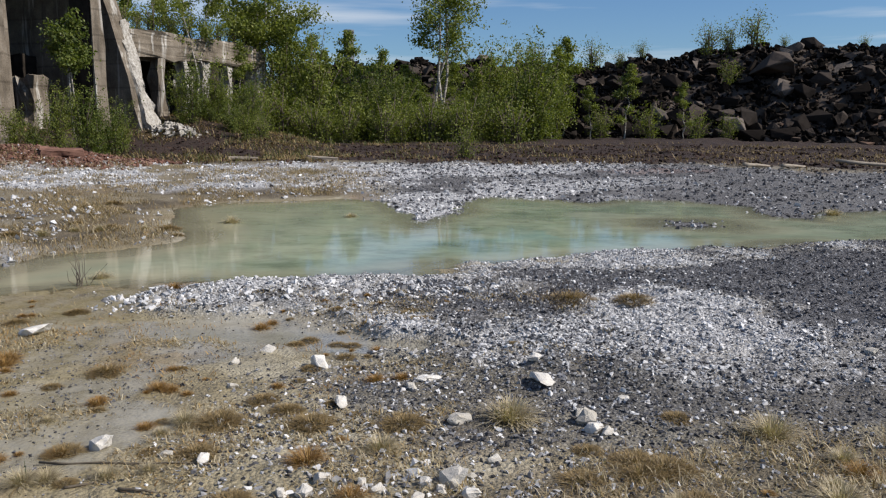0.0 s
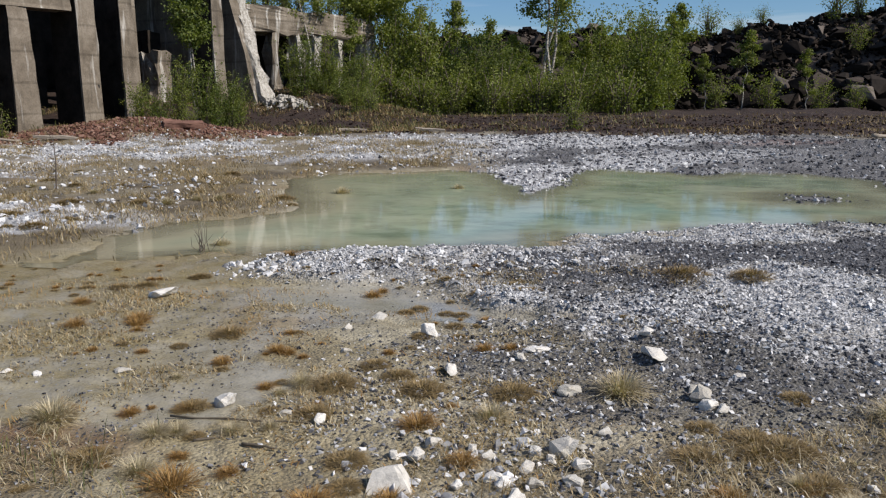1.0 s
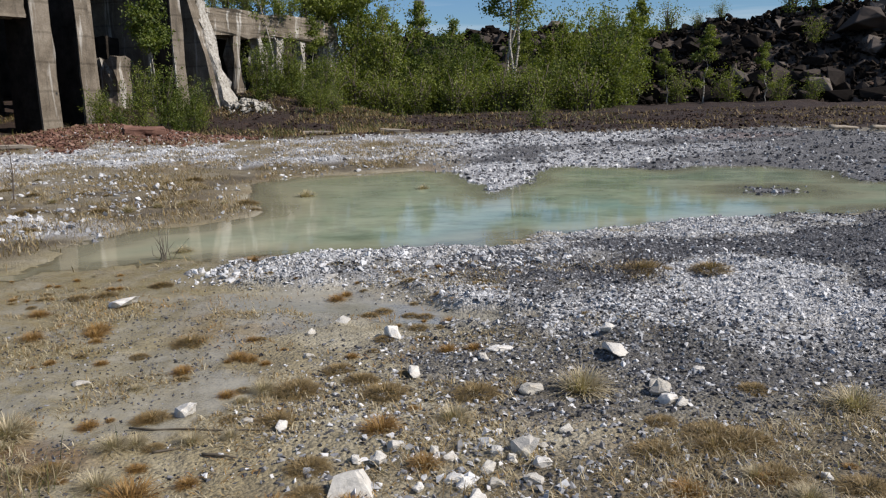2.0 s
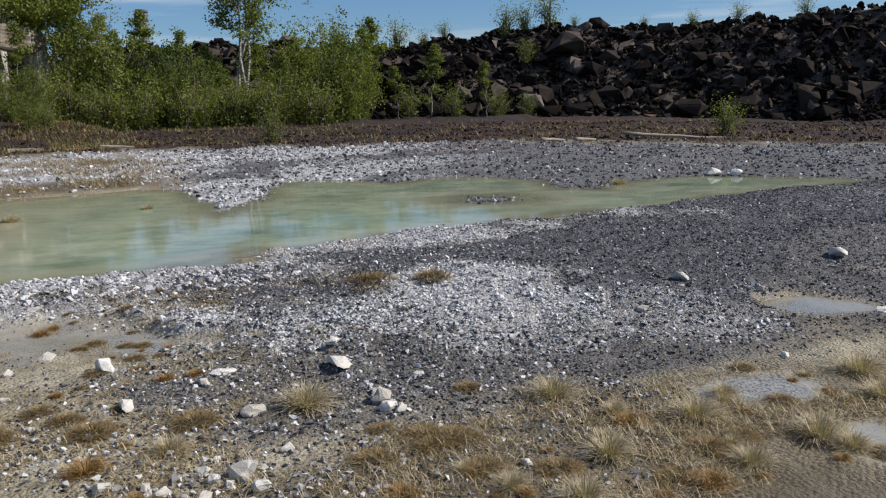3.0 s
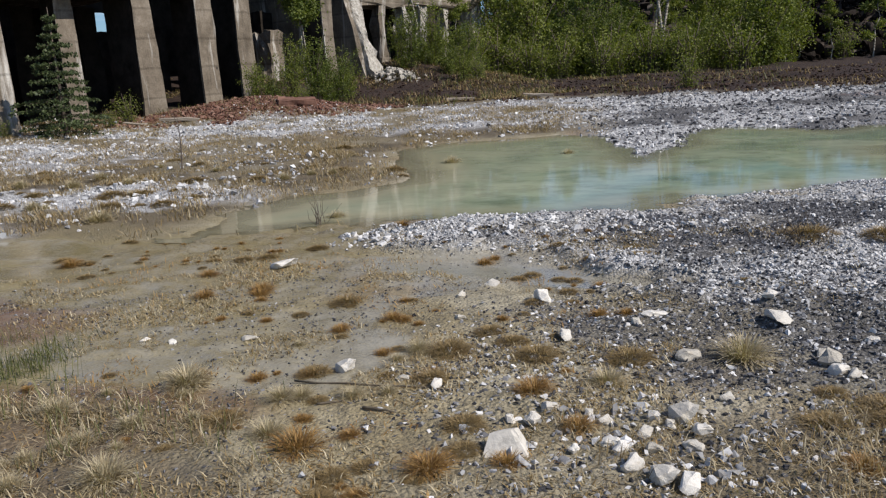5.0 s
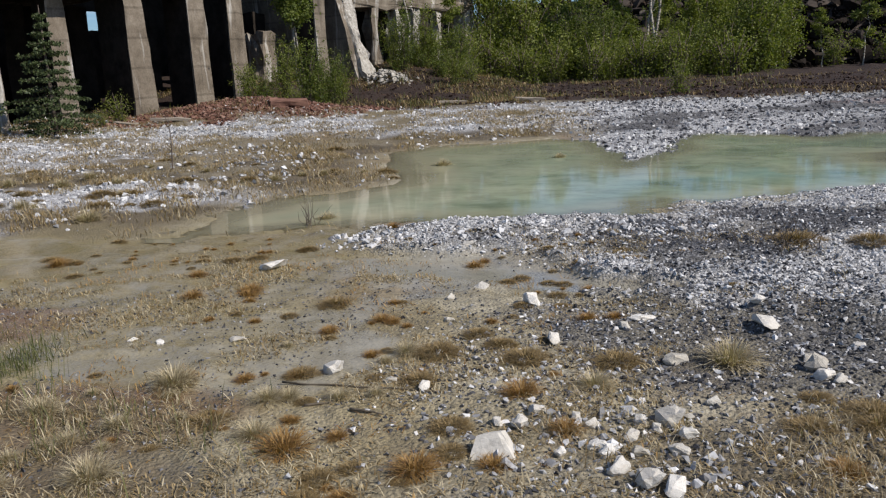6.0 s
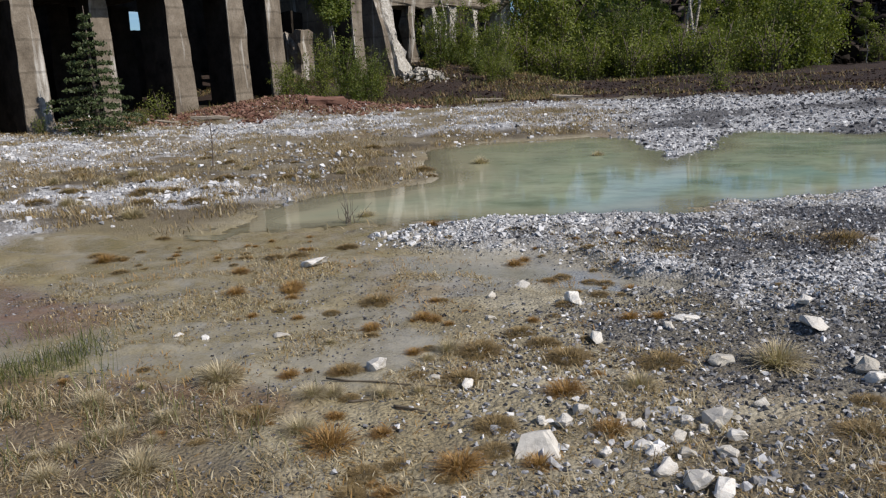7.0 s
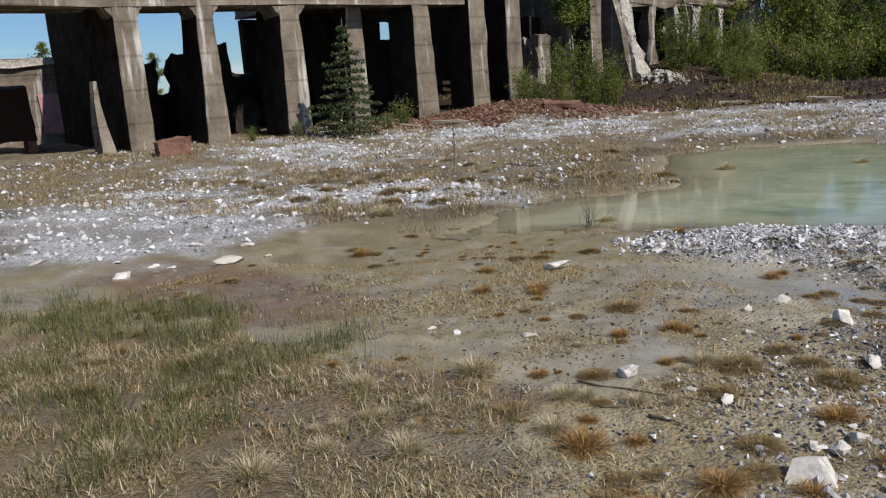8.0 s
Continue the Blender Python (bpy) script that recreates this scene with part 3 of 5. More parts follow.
def box_mesh(name, corners, material, cuts=3, rough=0.03, seed=0.0):
    """A worn block between a lower and an upper ring of four corners."""
    bm = bmesh.new()
    bmesh.ops.create_cube(bm, size=1.0)
    if cuts:
        bmesh.ops.subdivide_edges(bm, edges=bm.edges[:], cuts=cuts, use_grid_fill=True)
    c = [Vector(p) for p in corners]
    for v in bm.verts:
        u, w, h = v.co.x + 0.5, v.co.y + 0.5, v.co.z + 0.5
        low = (c[0] * (1 - u) + c[1] * u) * (1 - w) + (c[3] * (1 - u) + c[2] * u) * w
        top = (c[4] * (1 - u) + c[5] * u) * (1 - w) + (c[7] * (1 - u) + c[6] * u) * w
        p = low * (1 - h) + top * h
        edge = (u in (0.0, 1.0)) + (w in (0.0, 1.0)) + (h in (0.0, 1.0))
        k = rough * (1 if edge < 2 else 2.0)
        q = p * 1.7 + Vector((seed, seed * 2, 0))
        f = p * 6.5
        v.co = p + Vector((noise.noise(q), noise.noise(q + Vector((9, 0, 0))), noise.noise(q + Vector((0, 9, 0))))) * k + Vector((noise.noise(f), noise.noise(f + Vector((5, 0, 0))), noise.noise(f + Vector((0, 5, 0))))) * k * 0.55
    me = bpy.data.meshes.new(name)
    bm.to_mesh(me)
    bm.free()
    me.materials.append(material)
    return me


def cuboid(x0, x1, y0, y1, z0, z1, top=0.0, batter=0.0):
    """Corners of a block; top narrows it along y, batter draws its front (+x) back."""
    return [(x0, y0, z0), (x1, y0, z0), (x1, y1, z0), (x0, y1, z0),
            (x0, y0 + top, z1), (x1 - batter, y0 + top, z1), (x1 - batter, y1 - top, z1), (x0, y1 - top, z1)]


# ---- concrete ruin ----
RUIN = pose(-23.87, 7.76, 0, 0, 0, -18)


def ruin_ground(x, y):
    p = RUIN @ Vector((x, y, 0))
    return at_ground(p.x, p.y)


def build_ruin():
    ruin = tagged(new("concrete_ruin"), "roofless weathered concrete industrial ruin with rows of piers", "ruin")
    ruin.matrix_basis = RUIN
    beam_z = 4.38
    # piers of the front row: place along it, width at the foot and at the top, depth, setback
    for s, w, tip, deep, back in [(6.34, 0.72, 0.66, 1.6, 0.0), (8.68, 0.76, 0.46, 1.7, 0.0), (11.46, 0.86, 0.66, 2.0, 0.0), (14.25, 0.62, 0.6, 1.0, -0.8), (16.56, 0.9, 0.68, 1.8, 0.0), (19.02, 0.8, 0.62, 1.5, 0.0), (21.2, 0.62, 0.55, 1.4, -0.6), (22.1, 0.42, 0.4, 1.0, -1.4), (25.2, 0.6, 0.5, 1.2, 0.0)]:
        g = ruin_ground(back, s)
        z1, thin = beam_z if s < 18 else 8.3, (w - tip) / 2
        # core in the dark copy, so the sides' shade is painted
        pier = part("pier", box_mesh("pier", cuboid(back - deep, back - 0.12, s - w / 2, s + w / 2, g - 0.5, z1, thin, 0.12), M_SHADED_CONCRETE, 9, 0.022, s), ruin, "tapered concrete pier with sides coloured dark as shade")
        # thin slab added so only the sunlit front takes the paler concrete
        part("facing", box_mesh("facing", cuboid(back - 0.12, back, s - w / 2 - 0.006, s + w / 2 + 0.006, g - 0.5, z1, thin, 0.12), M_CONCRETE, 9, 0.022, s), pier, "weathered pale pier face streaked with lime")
        if s < 12:
            part("capital", box_mesh("capital", cuboid(back - 1.3, back - 0.14, s - tip * 0.5, s + tip * 0.5, beam_z - 0.34, beam_z + 0.02, -0.24), M_CONCRETE, 3, 0.03, s), ruin)
    # cross wall and back piers carry their shade in the colour
    part("end_wall", box_mesh("end_wall", cuboid(-10.2, -1.62, 6.02, 6.42, -0.3, 5.45), M_SHADED_CONCRETE, 6, 0.03, 6), ruin, "concrete cross wall coloured dark as shade")
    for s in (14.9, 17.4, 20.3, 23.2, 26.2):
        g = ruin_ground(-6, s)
        part("back_pier", box_mesh("back_pier", cuboid(-6.3, -5.0, s - 0.45, s + 0.45, g - 0.5, beam_z, 0.08), M_SHADED_CONCRETE, 3, 0.05, s + 50), ruin)
    part("front_beam", box_mesh("front_beam", cuboid(-1.0, -0.12, -14.0, 18.5, beam_z, 5.5), M_CONCRETE, 9, 0.04), ruin, "long concrete lintel beam with a worn lower edge")
    part("deck", box_mesh("deck", cuboid(-8.6, -1.0, 13.0, 18.5, 4.75, 5.25), M_CONCRETE, 6, 0.04), ruin)
    part("upper_beam", box_mesh("upper_beam", cuboid(-1.0, -0.12, 18.5, 26.6, 8.3, 9.6), M_CONCRETE, 6, 0.05), ruin)
    part("upper_deck", box_mesh("upper_deck", cuboid(-8.6, -1.0, 18.5, 26.6, 8.5, 9.0), M_CONCRETE, 5, 0.05), ruin)
    # added slab, only there to keep skylight off the cross wall
    part("eaves_slab", box_mesh("eaves_slab", cuboid(-4.4, -1.0, -14.0, 13.0, 4.62, 5.2), M_CONCRETE, 5, 0.04), ruin)
    # back wall, with a window through it
    wall_bits = [(13.2, 18.5, -0.5, 4.75), (18.5, 19.7, -0.5, 8.5), (20.6, 26.6, -0.5, 8.5), (19.7, 20.6, -0.5, 3.75), (19.7, 20.6, 4.6, 8.5), (6.8, 13.2, -0.5, 1.7)]
    # back wall painted in the same shade colour
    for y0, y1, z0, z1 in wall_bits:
        part("back_wall", box_mesh("back_wall", cuboid(-8.95, -8.6, y0, y1, z0, z1), M_SHADED_CONCRETE, 4, 0.05, y0), ruin)
    g = ruin_ground(-0.3, 5.4)
    part("raking_strut", box_mesh("raking_strut", cuboid(-1.2, 0.1, 5.15, 5.6, g - 0.5, g + 2.1, 0.17, 0.9), M_CONCRETE, 3, 0.04, 5), ruin, "pale raking concrete strut")
    for s, x, w, h in [(8.5, -6.2, 0.35, 2.7), (9.75, -6.0, 0.5, 3.0), (9.3, -7.4, 1.3, 1.7), (11.1, -5.6, 0.4, 3.3), (12.3, -7.2, 1.2, 2.2), (13.5, -6.0, 0.6, 3.2), (12.9, -4.4, 0.5, 3.2), (24.3, -2.2, 0.6, 2.0), (10.9, -3.0, 0.5, 1.2)]:
        g = ruin_ground(x, s)
        # stumps in the left bays are coloured as shaded concrete
        part("broken_wall", box_mesh("broken_wall", cuboid(x - 1.0, x, s - w, s + w, g - 0.5, g + h, w * 0.3), M_SHADED_CONCRETE if s < 20 else M_CONCRETE, 5, 0.14, s), ruin, "jagged broken concrete wall stump")
    # end buttress with its bleached broken edge
    g = ruin_ground(0.5, 26.9)
    part("buttress", box_mesh("buttress", cuboid(-8.6, 0.75, 26.6, 27.25, g - 0.4, 9.6, 0.0, 2.7), M_CONCRETE, 6, 0.06, 32), ruin)
    part("broken_edge", box_mesh("broken_edge", [(0.55, 26.75, g - 0.3), (1.0, 26.75, g - 0.3), (1.0, 27.34, g - 0.3), (0.55, 27.34, g - 0.3),
                                                 (-1.05, 27.0, 5.7), (-0.75, 27.0, 5.7), (-0.75, 27.5, 5.7), (-1.05, 27.5, 5.7)], M_LIME, 14, 0.13, 7), ruin, "bleached crumbling concrete edge")
    # low end wing with thin broken posts
    part("wing_beam", box_mesh("wing_beam", cuboid(-1.8, -1.0, 27.3, 37.5, 4.35, 5.5, 0.0), M_CONCRETE, 8, 0.12, 9), ruin, "broken concrete beam overgrown with shrubs")
    # wing interior darkened by colour in place of shade
    part("wing_back_wall", box_mesh("wing_back_wall", cuboid(-7.3, -7.0, 27.3, 46.0, -0.5, 5.0), M_SHADED_CONCRETE, 4, 0.08, 8), ruin)
    part("wing_roof", box_mesh("wing_roof", cuboid(-7.0, -1.8, 27.3, 37.5, 4.6, 5.0), M_SHADED_CONCRETE, 4, 0.08, 4), ruin)
    for s in (29.9, 31.6, 33.0, 34.9, 37.3):
        g = ruin_ground(-1.2, s)
        part("wing_post", box_mesh("wing_post", cuboid(-1.65, -1.1, s - 0.26, s + 0.26, g - 0.3, 4.45, 0.07), M_CONCRETE if s < 31 else M_LIME, 5, 0.14, s), ruin, "thin spalled concrete post")
    return ruin


def build_old_wall():
    wall = tagged(new("low_concrete_wall"), "low weathered concrete wall with pink painted scrawl", "wall")
    x, y = pol(65.0, 36.0)
    wall.matrix_basis = pose(x, y, 0, 0, 0, -24)
    part("body", box_mesh("body", cuboid(-0.4, 0.4, -8, 3.4, -0.5, 3.3), M_CONCRETE, 6, 0.08, 2), wall)
    part("coping", box_mesh("coping", cuboid(-0.6, 0.6, -8, 3.4, 3.3, 3.6), M_LIME, 6, 0.06, 2), wall)
    part("painted_patch", box_mesh("painted_patch", cuboid(0.46, 0.53, 1.0, 2.1, 0.7, 2.2), M_PINK, 4, 0.03, 1), wall, "pink painted patch")


def pol(az, d):
    """Place at a bearing (degrees to the left of +y) and a distance."""
    return -d * math.sin(radians(az)), d * math.cos(radians(az))


build_ruin()
build_old_wall()

# ---- dark rock pile ----


def pile_foot(x):
    """Where the heap meets the bank; it bends towards the flats on one side."""
    return 50.0 - 0.0138 * np.clip(x, 0, 40) ** 2


def pile_height(x, y):
    """Height of the heap above the ground."""
    foot = pile_foot(x) + (fbm(x, y * 0, 0.25, 3, 31) - 0.5) * 2.0
    crest = 5.0 + 0.45 * smooth(6, 17, x) + 0.8 * smooth(22, 32, x) + (fbm(x, y * 0, 0.45, 3, 30) - 0.5) * 1.1
    up = smooth(0.0, 1.0, (y - foot) / 9.5) * 0.35 + np.clip((y - foot) / 9.5, 0, 1) * 0.65
    return crest * up + (fbm(x, y, 0.6, 4, 33) - 0.5) * 0.7 * (up > 0)


def build_pile():
    pile = tagged(new("rock_pile"), "long steep heap of dark angular basalt boulders", "rock pile")
    xs, ys = np.arange(-16, 60, 0.4), np.arange(0, 26, 0.4)
    gx, gy = np.meshgrid(xs, ys, indexing="xy")
    x = gx.ravel()
    y = gy.ravel() + pile_foot(x) - 1.0
    z = ground_height(x, y) + pile_height(x, y) - 0.15
    part("core", mesh_np("core", np.stack([x, y, z], 1), grid_tris(len(ys), len(xs)), M_BASALT), pile)
    for count, lo, hi in ((13000, 0.15, 0.42), (4200, 0.4, 0.9)):
        x, y = rng.uniform(-15, 50, count), rng.beta(1.2, 1.6, count) * 13.5
        y = y + pile_foot(x) - 0.8
        z = ground_height(x, y) + pile_height(x, y)
        me = scatter("loose_rock", CHUNKS, x, y, z, lo + (hi - lo) * rng.uniform(0, 1, count) ** 2, M_BASALT, 0.25, 0.9)
        tagged(part("loose_rock", me, pile), kind="stuff")
    kinds = [stone_mesh("boulder", 60 + k, M_BOULDER, 9, 0.8, 0.03) for k in range(9)]
    x, up = rng.uniform(-13, 44, 290), rng.beta(1.0, 1.7, 290) * 11.0
    y = pile_foot(x) - 0.2 + up
    size = 0.9 + 1.4 * rng.uniform(0, 1, 290) ** 2.2 * np.clip(1.25 - up / 11, 0.3, 1)
    z = ground_height(x, y) + pile_height(x, y)
    for k in range(290):
        m = pose(x[k], y[k], z[k] + size[k] * 0.12, rng.uniform(-35, 35), rng.uniform(-35, 35), rng.uniform(0, 360)) @ Matrix.Diagonal((size[k] * rng.uniform(0.8, 1.35), size[k], size[k] * rng.uniform(0.75, 1.1), 1))
        part("boulder", kinds[k % 9], pile, "", m)
    # large landmarks of the heap: x, y, size
    for px, py, s, lift in [(19.0, 55.0, 2.0, 0.15), (-2.1, 59.6, 1.7, 0.3), (16.0, 52.5, 3.4, 0.1), (10.2, 54.0, 2.1, 0.2), (17.4, 48.5, 2.5, 0.0), (13.6, 48.2, 3.0, -0.2), (20.6, 45.0, 2.0, 0.1), (23.5, 43.4, 2.2, 0.1)]:
        h = float((ground_height(np.array([px]), np.array([py])) + pile_height(np.array([px]), np.array([py])))[0])
        part("boulder", kinds[int(px * 3) % 9], pile, "", pose(px, py, h + lift * s * 0.5, 12, 8, px * 40) @ Matrix.Diagonal((s * 1.2, s, s * 0.85, 1)))


build_pile()

# ---- trees, shrubs ----


def birch_meshes(seed, height, spread, count, trunk_r=0.09, low=0.25, leaf=0.17, stems=1, lean=0.12):
    """Stem and crown of a young birch: tapered stems, limbs, leaves in loose sprays along the limbs."""
    r = np.random.default_rng(seed)
    wood, spots = [], []
    for q in range(stems):
        a0 = r.uniform(0, 6.28)
        root = Vector((0.25 * q * math.cos(a0), 0.25 * q * math.sin(a0), -0.2))
        tip = Vector((r.normal(0, lean) * height, r.normal(0, lean) * height, height * r.uniform(0.82, 1.0)))
        pts = [root.lerp(tip, k / 8) + Vector((r.normal(0, 0.015), r.normal(0, 0.015), 0)) * height * (k > 0) for k in range(9)]
        wood.append(tube(pts, [trunk_r * (1 - 0.93 * k / 8) for k in range(9)], 7))
        for b in range(int(9 + height * 1.6)):
            k = low + (1 - low) * r.uniform(0, 1) ** 0.85
            f = k * 8
            i = min(int(f), 7)
            start = pts[i].lerp(pts[i + 1], f - i)
            a, ln = r.uniform(0, 6.28), spread * (1.12 - k) ** 0.7 * r.uniform(0.45, 1.1)
            rise = r.uniform(0.25, 0.9)
            end = start + Vector((math.cos(a) * ln, math.sin(a) * ln, ln * rise))
            mid = start.lerp(end, 0.5) + Vector((0, 0, ln * 0.1))
            wood.append(tube([start, mid, end], [trunk_r * 0.28 * (1.1 - k) + 0.008, 0.008, 0.003], 4))
            for _ in range(int(3 + ln * 3)):
                spots.append((start.lerp(mid, r.uniform(0.3, 1)) if r.uniform() < 0.35 else mid.lerp(end, r.uniform(0, 1.1)), 0.12 + 0.16 * ln))
    w = np.array([s[1] for s in spots])
    pick = r.choice(len(spots), count, p=w / w.sum())
    centre = np.array([s[0][:] for s in spots])[pick]
    places = centre + r.normal(size=(count, 3)) * (w[pick] * 0.62)[:, None] * [1, 1, 0.8]
    return joined(wood), leaves(places, leaf, r)


def shrub_meshes(seed, height, spread, count, leaf=0.13):
    """A many-stemmed shrub from the ground up."""
    r = np.random.default_rng(seed)
    wood, spots = [], []
    for _ in range(14):
        a, d = r.uniform(0, 6.28), spread * r.uniform(0.1, 1.0)
        tip = Vector((math.cos(a) * d, math.sin(a) * d, height * r.uniform(0.45, 1.0)))
        mid = Vector((tip.x * 0.35, tip.y * 0.35, tip.z * 0.55))
        wood.append(tube([(0.1 * math.cos(a), 0.1 * math.sin(a), -0.2), mid, tip], [0.025, 0.016, 0.004], 4))
        for _ in range(18):
            k = r.uniform(0.12, 1.05)
            p = Vector((0, 0, 0)).lerp(mid, k * 2) if k < 0.5 else mid.lerp(tip, k * 2 - 1)
            spots.append((p + Vector(r.normal(size=3)) * spread * 0.2, 0.07 + 0.14 * r.uniform()))
    w = np.array([s[1] for s in spots])
    pick = r.integers(0, len(spots), count)
    places = np.array([s[0][:] for s in spots])[pick] + r.normal(size=(count, 3)) * (w[pick] * 0.72)[:, None]
    places[:, 2] = np.abs(places[:, 2])
    return joined(wood), leaves(places, leaf, r)


def plant(name, label, category, stem, crown, bark, foliage, group=""):
    ob = tagged(new(name), label, category, group)
    part("trunk" if category == "tree" else "stem", mesh_np("stem", *stem, bark, True), ob)
    part("crown", mesh_np("crown", *crown, foliage), ob)
    return ob


def put(ob, x, y, turn=0.0, scale=1.0, lift=0.0):
    ob.matrix_basis = pose(x, y, at_ground(x, y) + lift, 0, 0, turn) @ Matrix.Scale(scale, 4)
    return ob


def build_plants():
    put(plant("birch_tree", "tall twin-stemmed young birch with airy crown", "tree", *birch_meshes(1, 11.5, 2.1, 15000, 0.075, 0.24, 0.105, 3, 0.05), M_BIRCH, M_LEAF, "birches by the bank"), *pol(4.6, 47), 0, 1.27)
    put(plant("birch_tree", "broad leafy young birch with a dense crown", "tree", *birch_meshes(2, 10.8, 2.9, 24000, 0.08, 0.36, 0.12, 3, 0.06), M_BIRCH, M_LEAF, "birches by the bank"), *pol(16.2, 46), 0, 1.12)
    put(plant("birch_tree", "slender birch growing before a concrete ruin", "tree", *birch_meshes(3, 8.2, 2.1, 9000, 0.06, 0.42, 0.10, 2, 0.06), M_BIRCH, M_LEAF, "birches by the bank"), *pol(20.6, 41))
    small = plant("birch_sapling", "thin birch sapling with sparse leaves", "tree", *birch_meshes(5, 5.0, 1.0, 2600, 0.045, 0.25, 0.105, 1, 0.05), M_BIRCH, M_LEAF, "saplings")
    put(small, *pol(10.6, 56), 0, 1.6)
    for az, d, s in [(9.0, 46, 1.1), (12.9, 46, 1.05), (-2.8, 38, 0.95), (-3.6, 39, 1.05), (14.0, 40, 1.1), (7.3, 38.5, 0.8), (1.2, 38, 0.85), (-7.8, 37.2, 0.75), (-11.7, 37.2, 0.55), (18.5, 42, 0.9), (23, 44, 1.35), (0.0, 39, 0.75), (-5.6, 37.2, 0.55), (2.6, 36.5, 0.7), (3.9, 38.5, 0.8), (6.2, 37, 0.65), (9.8, 36.5, 0.6), (13.4, 36, 0.75), (-1.4, 37, 0.7), (17.4, 38, 0.9), (11.6, 38, 0.7), (25.5, 52, 1.7), (15.0, 52, 1.6), (60.5, 60, 1.1), (63, 58, 1.2), (53.4, 62, 1.2), (65.4, 60, 1.1), (64.3, 57, 0.95), (56.4, 60, 1.0)]:
        far = 1.27 if az < 18 and d < 50 else 1.0
        put(copy_thing(small, pose(0, 0, 0)), *pol(az, d * far), az * 67, s * far)
    tree = plant("birch_sapling", "round-crowned sapling among shrubs", "tree", *birch_meshes(9, 4.5, 1.6, 4600, 0.05, 0.55, 0.10, 2, 0.05), M_BIRCH, M_LEAF_DARK, "saplings")
    put(tree, *pol(28.6, 30.5))
    shrubs = [plant("shrub", "dense green leafy shrub on the bank", "shrub", *shrub_meshes(20 + k, 2.3 + 0.35 * k, 1.0 + 0.08 * k, 2900 + 220 * k, 0.088), M_TWIG, M_LEAF if k % 2 else M_LEAF_DARK, "shrubs on the bank") for k in range(6)]
    spots = []
    r = np.random.default_rng(4)
    for k in range(74):
        az = 21.0 - k * 0.33
        d = r.uniform(34.0, 40.0)
        far = 1.28 if az < 17 else 1.0
        spots.append((az, d * far, far * (0.45 + 0.75 * r.uniform() ** 1.5) * (1.0 if az < 17 else 0.6) * (0.62 if 2.6 < az < 6.4 else 1.0)))
    spots += [(26.5, 31.5, 0.6), (25.9, 32.5, 0.55), (28.2, 30.4, 0.7), (29.6, 30, 0.6), (31.0, 29.5, 0.5), (32.2, 29.5, 0.5), (27.3, 31, 0.66), (20.0, 38, 0.85), (21.5, 37, 0.75), (22.2, 37, 0.55)]
    for k, (az, d, s) in enumerate(spots):
        x, y = pol(az, d)
        put(shrubs[k] if k < 6 else copy_thing(shrubs[k % 6], pose(0, 0, 0)), x, y, k * 77, s)
    low = plant("low_shrub", "low sparse green shrub", "shrub", *shrub_meshes(31, 1.1, 0.5, 1100, 0.052), M_TWIG, M_LEAF, "low shrubs")
    put(low, *pol(3.0, 30.5), 0, 1.2)
    for az, d, s in [(-27.5, 30, 1.25), (17.0, 36, 1.0), (-6.2, 49, 1.8), (-9.5, 48.8, 1.8), (-12.5, 48.6, 1.5), (-14.4, 48.5, 1.2), (29, 29, 0.6), (47.6, 26.5, 0.5), (50.8, 26, 0.45), (40.4, 28.5, 0.9), (41.5, 27, 0.5)]:
        put(copy_thing(low, pose(0, 0, 0)), *pol(az, d), az * 31, s)
    # low bright fringe in front of the thicket
    r = np.random.default_rng(15)
    for k in range(46):
        az = 17.5 - k * 0.42 + r.normal(0, 0.2)
        put(copy_thing(low, pose(0, 0, 0)), *pol(az, r.uniform(41, 45.5)), k * 63, r.uniform(1.3, 2.3))
    # shrubs growing on the broken beam
    for q in (28.2, 29.1, 30.0, 31.2, 32.3, 33.5, 34.6, 35.8, 36.9):
        p = RUIN @ Vector((-1.6, q, 5.45))
        c = copy_thing(low, pose(0, 0, 0))
        c.matrix_basis = pose(p.x, p.y, p.z, 0, 0, q * 40) @ Matrix.Scale(1.2 + 0.4 * math.sin(q * 3), 4)
    # weeds rooted on the heap
    for x, y, s in [(16.0, 56.2, 2.2), (14.4, 56.6, 1.8), (13.0, 56.5, 1.9), (17.6, 55.6, 0.8), (5.6, 58.5, 2.0), (7.6, 58.2, 1.2), (9.0, 58, 1.1), (24, 51, 1.0), (26.5, 50, 1.2), (21.6, 53, 0.8), (1.6, 58, 2.0), (3.6, 58.5, 1.8), (30, 48, 1.2), (13.6, 53, 1.4)]:
        c = copy_thing(low, pose(0, 0, 0))
        put(c, x, y, x * 50, s, float(pile_height(np.array([x]), np.array([y]))[0]))


